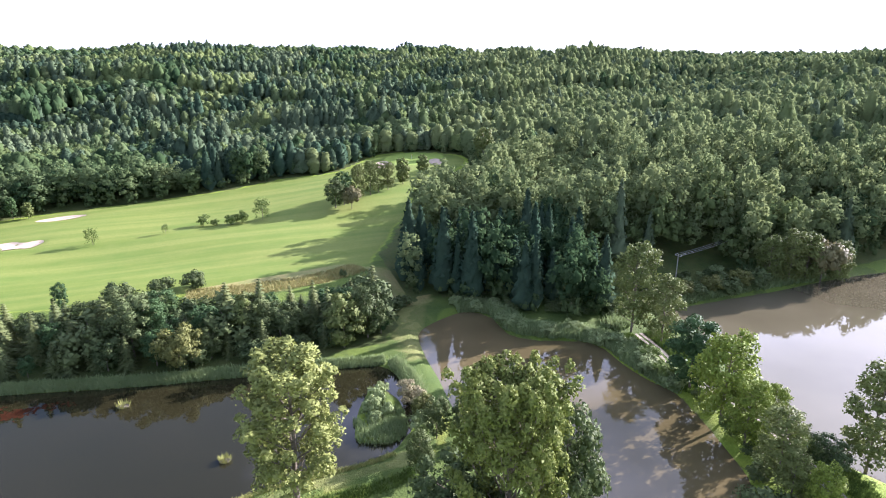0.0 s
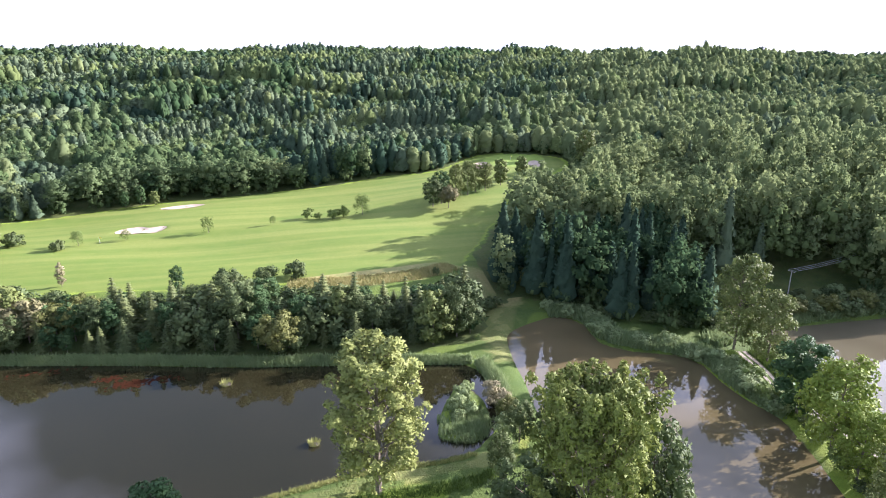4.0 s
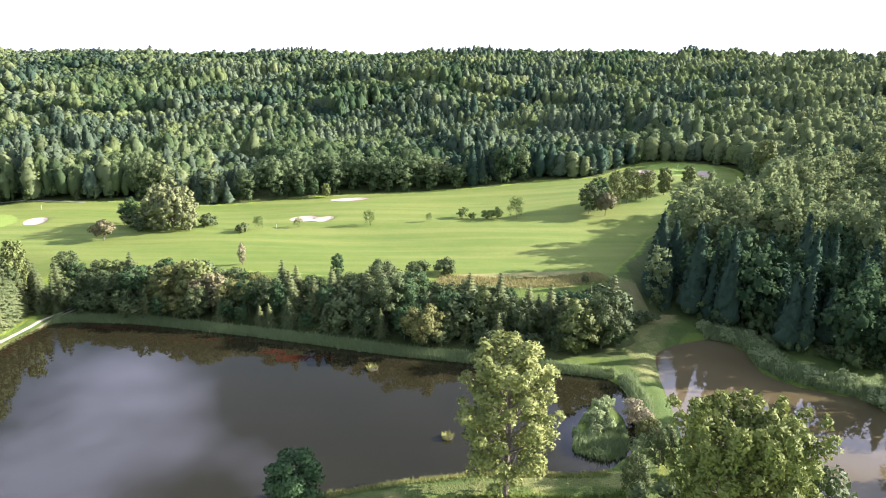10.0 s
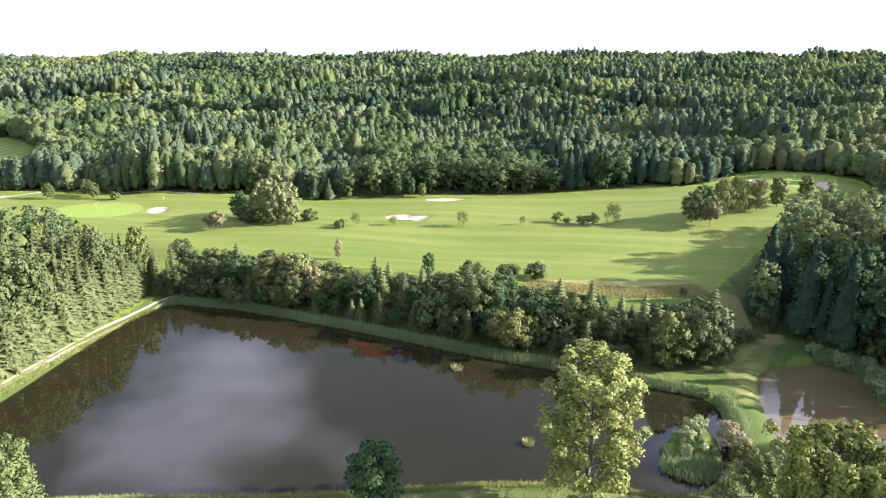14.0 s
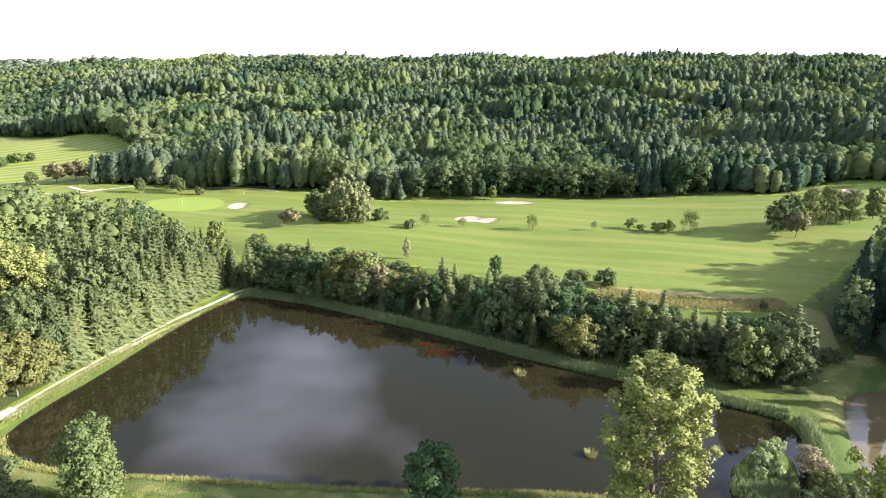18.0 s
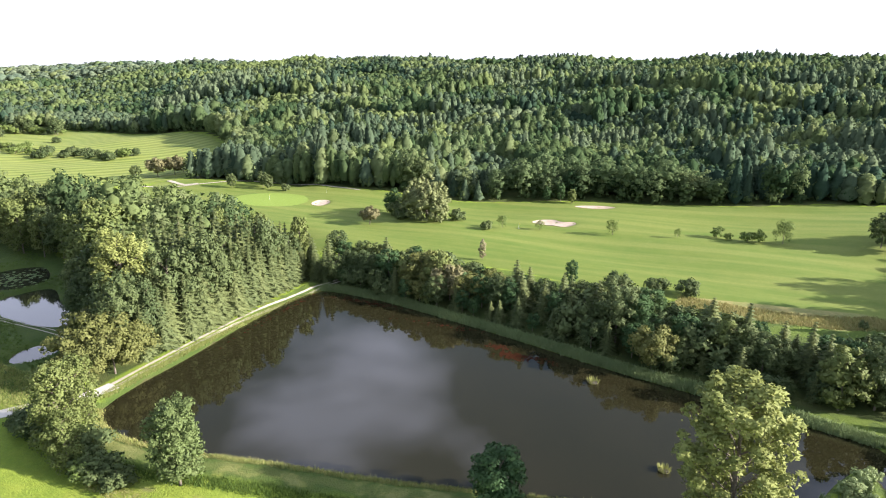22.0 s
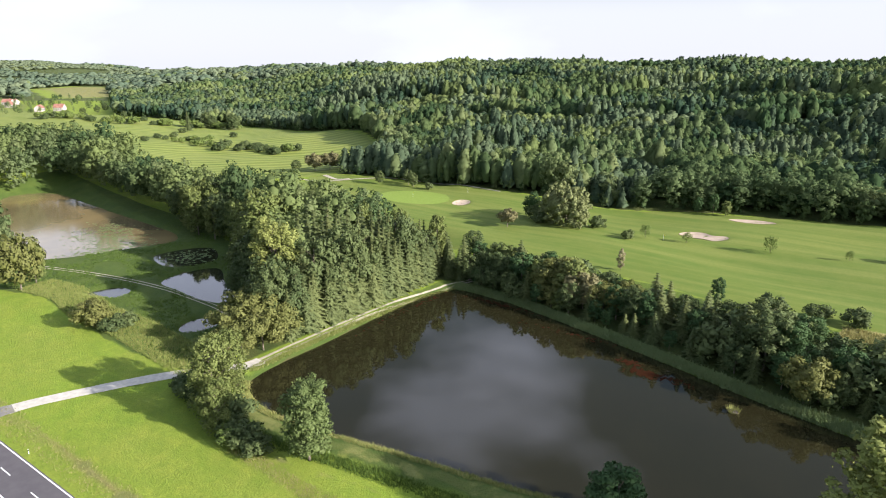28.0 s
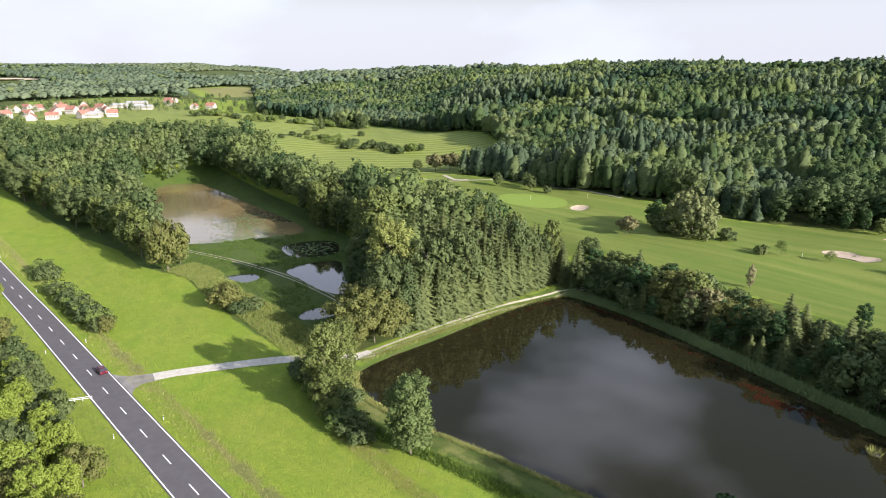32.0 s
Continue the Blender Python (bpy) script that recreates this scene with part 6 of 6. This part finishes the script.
tufts("marsh_grass", np.concatenate([wet, ground_z(wet[:, 0], wet[:, 1])[:, None] - 0.1], 1), 0.6, M_MARSH, "lush green marsh grass between small ponds", "marsh grass", blades=5, width=0.09, tone=0.3, lean=0.6)

# ---- shrubs and trees of the upper golf course ----
rng = np.random.default_rng(61)
for k, x, y, h in (("bush", -749, 332, 6), ("bush", -711, 336, 6), ("broad", -757, 381, 9), ("bush", -698, 373, 6), ("bush", -668, 375, 6), ("bush", -522, 278, 5), ("bush", -542, 301, 5), ("bush", -542, 316, 5), ("bush", -588, 353, 6),
                   ("spruce", -609, 373, 19), ("broad", -630, 409, 17), ("broad", -583, 408, 13), ("bush", -488, 311, 5), ("bush", -468, 310, 5), ("bush", -478, 329, 5), ("bush", -454, 328, 5), ("bush", -431, 326, 5), ("bush", -400, 329, 7),
                   ("bush", -395, 336, 6), ("broad", -312, 264, 8), ("brown", -303, 272, 11), ("brown", -298, 280, 11), ("broad", -301, 290, 9), ("bush", -527, 369, 6), ("broad", -842, 415, 10), ("bush", -765, 297, 7), ("bush", -636, 202, 8),
                   ("bush", -643, 221, 7), ("bush", -628, 232, 7), ("bush", -637, 246, 6), ("broad", -884, 409, 10), ("broad", -860, 380, 10), ("broad", -905, 430, 11)):
    plant(k, x, y, h, 1.2, "shrubs on the upper golf course")
for ends, count, low, high in (([(-700, 336), (-666, 365), (-640, 395), (-600, 414)], 26, 5, 10), ([(-556, 303), (-521, 308), (-489, 312), (-452, 306), (-418, 322), (-392, 322)], 38, 3, 8),
                               ([(-783, 300), (-770, 316), (-735, 320), (-706, 325)], 12, 6, 9), ([(-648, 202), (-652, 221), (-623, 230), (-633, 251)], 9, 5, 8)):
    ends = np.array(ends, float)
    for i in range(count):
        w = rng.uniform(0, len(ends) - 1)
        x, y = (float(np.interp(w, np.arange(len(ends)), ends[:, c])) + rng.uniform(-9, 9) for c in (0, 1))
        plant(("bush", "scrub", "scrub")[rng.integers(3)], x, y, rng.uniform(low, high), 1.15, "shrubs on the upper golf course")
for x, y, h in ((-642, 392, 20), (-637, 412, 21), (-592, 417, 17), (-585, 412, 15), (-615, 405, 14)):
    plant("spruce" if h > 19 else "broad", x, y, h, 1.1, "shrubs on the upper golf course")


# ---- road furniture and car ----
def marker_post():
    ob = thing("marker_post", -121, 36.0, "white road marker post with a black band", "road marker", "posts along the road")
    bm = bmesh.new()
    box(bm, 0.14, 0.11, 1.0, pose(0, 0, 0.5), 0.02)
    part("post", (bm, M_WHITE), ob)
    bm = bmesh.new()
    box(bm, 0.15, 0.12, 0.22, pose(0, 0, 0.78))
    part("band", (bm, M_BLACK), ob, "black band")
    return ob


post = marker_post()
for x, y in ((-174, 34.0), (-228, 32.2), (-282, 29.8), (-336, 28.0), (-120.5, 26.3), (-173.5, 24.6), (-228.5, 22.2), (-282, 20.0)):
    z = float(ground_z(np.array([x]), np.array([y]))[0])
    copy_thing(post, pose(x, y, z))


def car():
    turn = 182.0
    ob = thing("car", -152.6, 32.3, "dark red car driving on the country road", "car", turn=turn, z=1.11)

    def shell(name, outline, half, mat, inset):
        """A body from a side outline, narrower at the top."""
        bm = bmesh.new()
        top = max(z for _, z in outline)
        low = min(z for _, z in outline)
        rows = []
        for side in (-1, 1):
            rows.append([bm.verts.new((x, side * (half - inset * (z - low) / (top - low)), z)) for x, z in outline])
        bm.faces.new(rows[0])
        bm.faces.new(rows[1][::-1])
        for i in range(len(outline)):
            j = (i + 1) % len(outline)
            bm.faces.new((rows[0][j], rows[0][i], rows[1][i], rows[1][j]))
        bmesh.ops.recalc_face_normals(bm, faces=bm.faces[:])
        bmesh.ops.bevel(bm, geom=bm.edges[:], offset=0.05, segments=2, affect="EDGES", profile=0.6)
        return part(name, (bm, mat), ob)

    shell("body", [(-2.15, 0.3), (2.1, 0.3), (2.2, 0.6), (2.0, 0.82), (0.95, 0.95), (-1.9, 1.0), (-2.2, 0.8)], 0.88, M_CAR, 0.06)
    shell("windows", [(0.95, 0.93), (0.3, 1.38), (-1.2, 1.4), (-1.95, 0.98)], 0.76, M_GLASS, 0.14)
    shell("roof", [(0.3, 1.36), (0.2, 1.45), (-1.1, 1.47), (-1.3, 1.38)], 0.64, M_CAR, 0.06)
    for x in (-1.3, 1.3):
        for side in (-1, 1):
            bm = bmesh.new()
            rod(bm, (x, side * 0.72, 0.31), (x, side * 0.9, 0.31), 0.31, 0.31, 16)
            w = part("wheel", (bm, M_BLACK), ob)
            bm = bmesh.new()
            rod(bm, (x, side * 0.89, 0.31), (x, side * 0.915, 0.31), 0.18, 0.17, 12)
            part("rim", (bm, M_SHED), w, "pale metal rim")
    for side in (-0.6, 0.6):
        bm = bmesh.new()
        box(bm, 0.08, 0.32, 0.14, pose(2.14, side, 0.68), 0.02)
        part("headlight", (bm, M_WHITE), ob, "clear headlight")
        bm = bmesh.new()
        box(bm, 0.08, 0.3, 0.16, pose(-2.16, side, 0.78), 0.02)
        part("tail_light", (bm, M_ROOF), ob, "red tail light")


car()


def rail(x, y, turn):
    """The low pale railing of the culvert beside the road."""
    ob = thing("culvert_rail", x, y, "low pale metal rail over a culvert", "railing", turn=turn)
    for u in (-2.4, -0.8, 0.8, 2.4):
        bm = bmesh.new()
        rod(bm, (u, 0, -0.1), (u, 0, 0.9), 0.06, 0.06, 8)
        part("post", (bm, M_WHITE), ob)
    for z in (0.55, 0.9):
        bm = bmesh.new()
        rod(bm, (-2.7, 0, z), (2.7, 0, z), 0.06, 0.06, 8)
        part("bar", (bm, M_WHITE), ob)


rail(-141, 24.8, 65)


# ---- golf flags, power line ----
def golf_flag(x, y):
    ob = thing("golf_flag", x, y, "thin golf pin with a small yellow flag", "golf flag", "pins on the golf course")
    bm = bmesh.new()
    rod(bm, (0, 0, -0.1), (0, 0, 2.3), 0.035, 0.03, 8)
    part("pin", (bm, M_WHITE), ob)
    bm = bmesh.new()
    box(bm, 0.6, 0.02, 0.4, pose(0.32, 0, 2.08))
    part("flag", (bm, M_FLAG), ob, "yellow cloth flag")


golf_flag(-69.7, 241.7)
golf_flag(-182.3, 270)
golf_flag(-201, 247)
golf_flag(120, 326)


def power_pole(x, y, turn):
    ob = thing("power_pole", x, y, "weathered power pole with a short crossarm", "power pole", "poles of the power line", turn=turn)
    bm = bmesh.new()
    rod(bm, (0, 0, -0.5), (0, 0, 9.0), 0.17, 0.12, 10)
    part("pole", (bm, M_POLE), ob)
    bm = bmesh.new()
    box(bm, 0.12, 2.2, 0.14, pose(0, 0, 8.6), 0.02)
    part("crossarm", (bm, M_POLE), ob)
    for u in (-1.0, 0.0, 1.0):
        bm = bmesh.new()
        rod(bm, (0, u, 8.66), (0, u, 8.95), 0.06, 0.04, 8)
        part("insulator", (bm, M_WHITE), ob)


power_pole(141.5, 143.4, 10)
power_pole(187, 152, 10)
wires = tagged(new("power_line"), "three thin wires between the power poles", "cable")
for u in (-1.0, 0.0, 1.0):
    bm = bmesh.new()
    zs = [float(ground_z(np.array([x]), np.array([y]))[0]) + 8.95 for x, y in ((141.5, 143.4), (187, 152))]
    a, b = Vector((141.5 - 0.17 * u, 143.4 + u, zs[0])), Vector((187 - 0.17 * u, 152 + u, zs[1]))
    prev = a
    for i in range(1, 13):
        w = i / 12
        q = a.lerp(b, w) - Vector((0, 0, 1.2 * 4 * w * (1 - w)))
        rod(bm, prev, q, 0.035, 0.035, 5)
        prev = q
    part("wire", (bm, M_WIRE), wires)


# ---- village in the valley ----
def house(x, y, long, deep, eaves, turn, wall_mat, roof_mat, label, category="house"):
    ob = thing("house", x, y, label, category, "houses of the village", turn=turn)
    ob.location.z -= 0.5
    rise = deep * 0.42 if category == "house" else deep * 0.12
    bm = bmesh.new()
    sec = [(-deep / 2, 0), (deep / 2, 0), (deep / 2, eaves), (0, eaves + rise), (-deep / 2, eaves)]
    ends = [[bm.verts.new((s * long / 2, b, c)) for b, c in sec] for s in (-1, 1)]
    bm.faces.new(ends[0][::-1])
    bm.faces.new(ends[1])
    for i in range(5):
        j = (i + 1) % 5
        bm.faces.new((ends[0][i], ends[0][j], ends[1][j], ends[1][i]))
    part("wall", (bm, wall_mat), ob)
    bm = bmesh.new()
    slope = math.atan2(rise, deep / 2)
    run = math.hypot(rise, deep / 2) + 0.6
    for s in (-1, 1):
        m = pose(0, 0, eaves + rise + 0.12) @ pose(0, 0, 0, -s * math.degrees(slope)) @ Matrix.Translation((0, s * run / 2, 0))
        box(bm, long + 0.8, run, 0.22, m)
    roof = part("roof", (bm, roof_mat), ob)
    if category == "house":
        bm = bmesh.new()
        box(bm, 0.7, 0.7, 1.6, pose(long * 0.2, 0.4, eaves + rise + 0.3))
        part("chimney", (bm, roof_mat), roof)
    for u in np.arange(-long / 2 + 1.6, long / 2 - 1, 2.8):
        for s in (-1, 1):
            bm = bmesh.new()
            box(bm, 1.1, 0.1, 1.3, pose(float(u), s * (deep / 2 + 0.02), eaves * 0.62))
            part("window", (bm, M_GLASS), ob)


rng = np.random.default_rng(71)
for x, y in ((-938, 127), (-952, 153), (-899, 170), (-920, 197), (-886, 212), (-857, 227), (-1033, 180), (-979, 197), (-980, 224), (-1131, 391), (-988, 379), (-965, 396), (-1050, 156), (-932, 180), (-859, 196), (-912, 235),
             (-1010, 140), (-1000, 250), (-945, 215), (-1060, 210), (-1090, 250), (-900, 148), (-1120, 180), (-1110, 385), (-1145, 405)):
    house(x, y, rng.uniform(11, 16), rng.uniform(8.5, 11), rng.uniform(4.5, 6.5), rng.uniform(0, 180), M_RENDER, M_ROOF, "white rendered house with a red tiled roof")
for x, y, w in ((-1046, 318, 34), (-1069, 290, 28), (-858, 206, 18), (-1100, 330, 30)):
    house(x, y, w, 16, 5.5, 60, M_RENDER, M_SHED, "long pale hall with a grey flat-pitched roof", "hall")
vx, vy = -1000 + rng.uniform(-140, 100, 90), 230 + rng.uniform(-120, 190, 90)
mid_wood(vx, vy, 6, 12, "garden trees between the village houses")
for x, y, w, d in ((-2296, 420, 120, 60), (-2960, 700, 150, 70), (-2290, 330, 60, 50)):
    z = float(height(np.array([x]), np.array([y]))[0])
    bm = bmesh.new()
    box(bm, d, w, 0.6, pose(x, y, z + 4.5, 0, 3, 10))
    tagged(part("stubble_field", (bm, M_FIELD)), "pale stubble field on the far slope", "field", kind="structure")
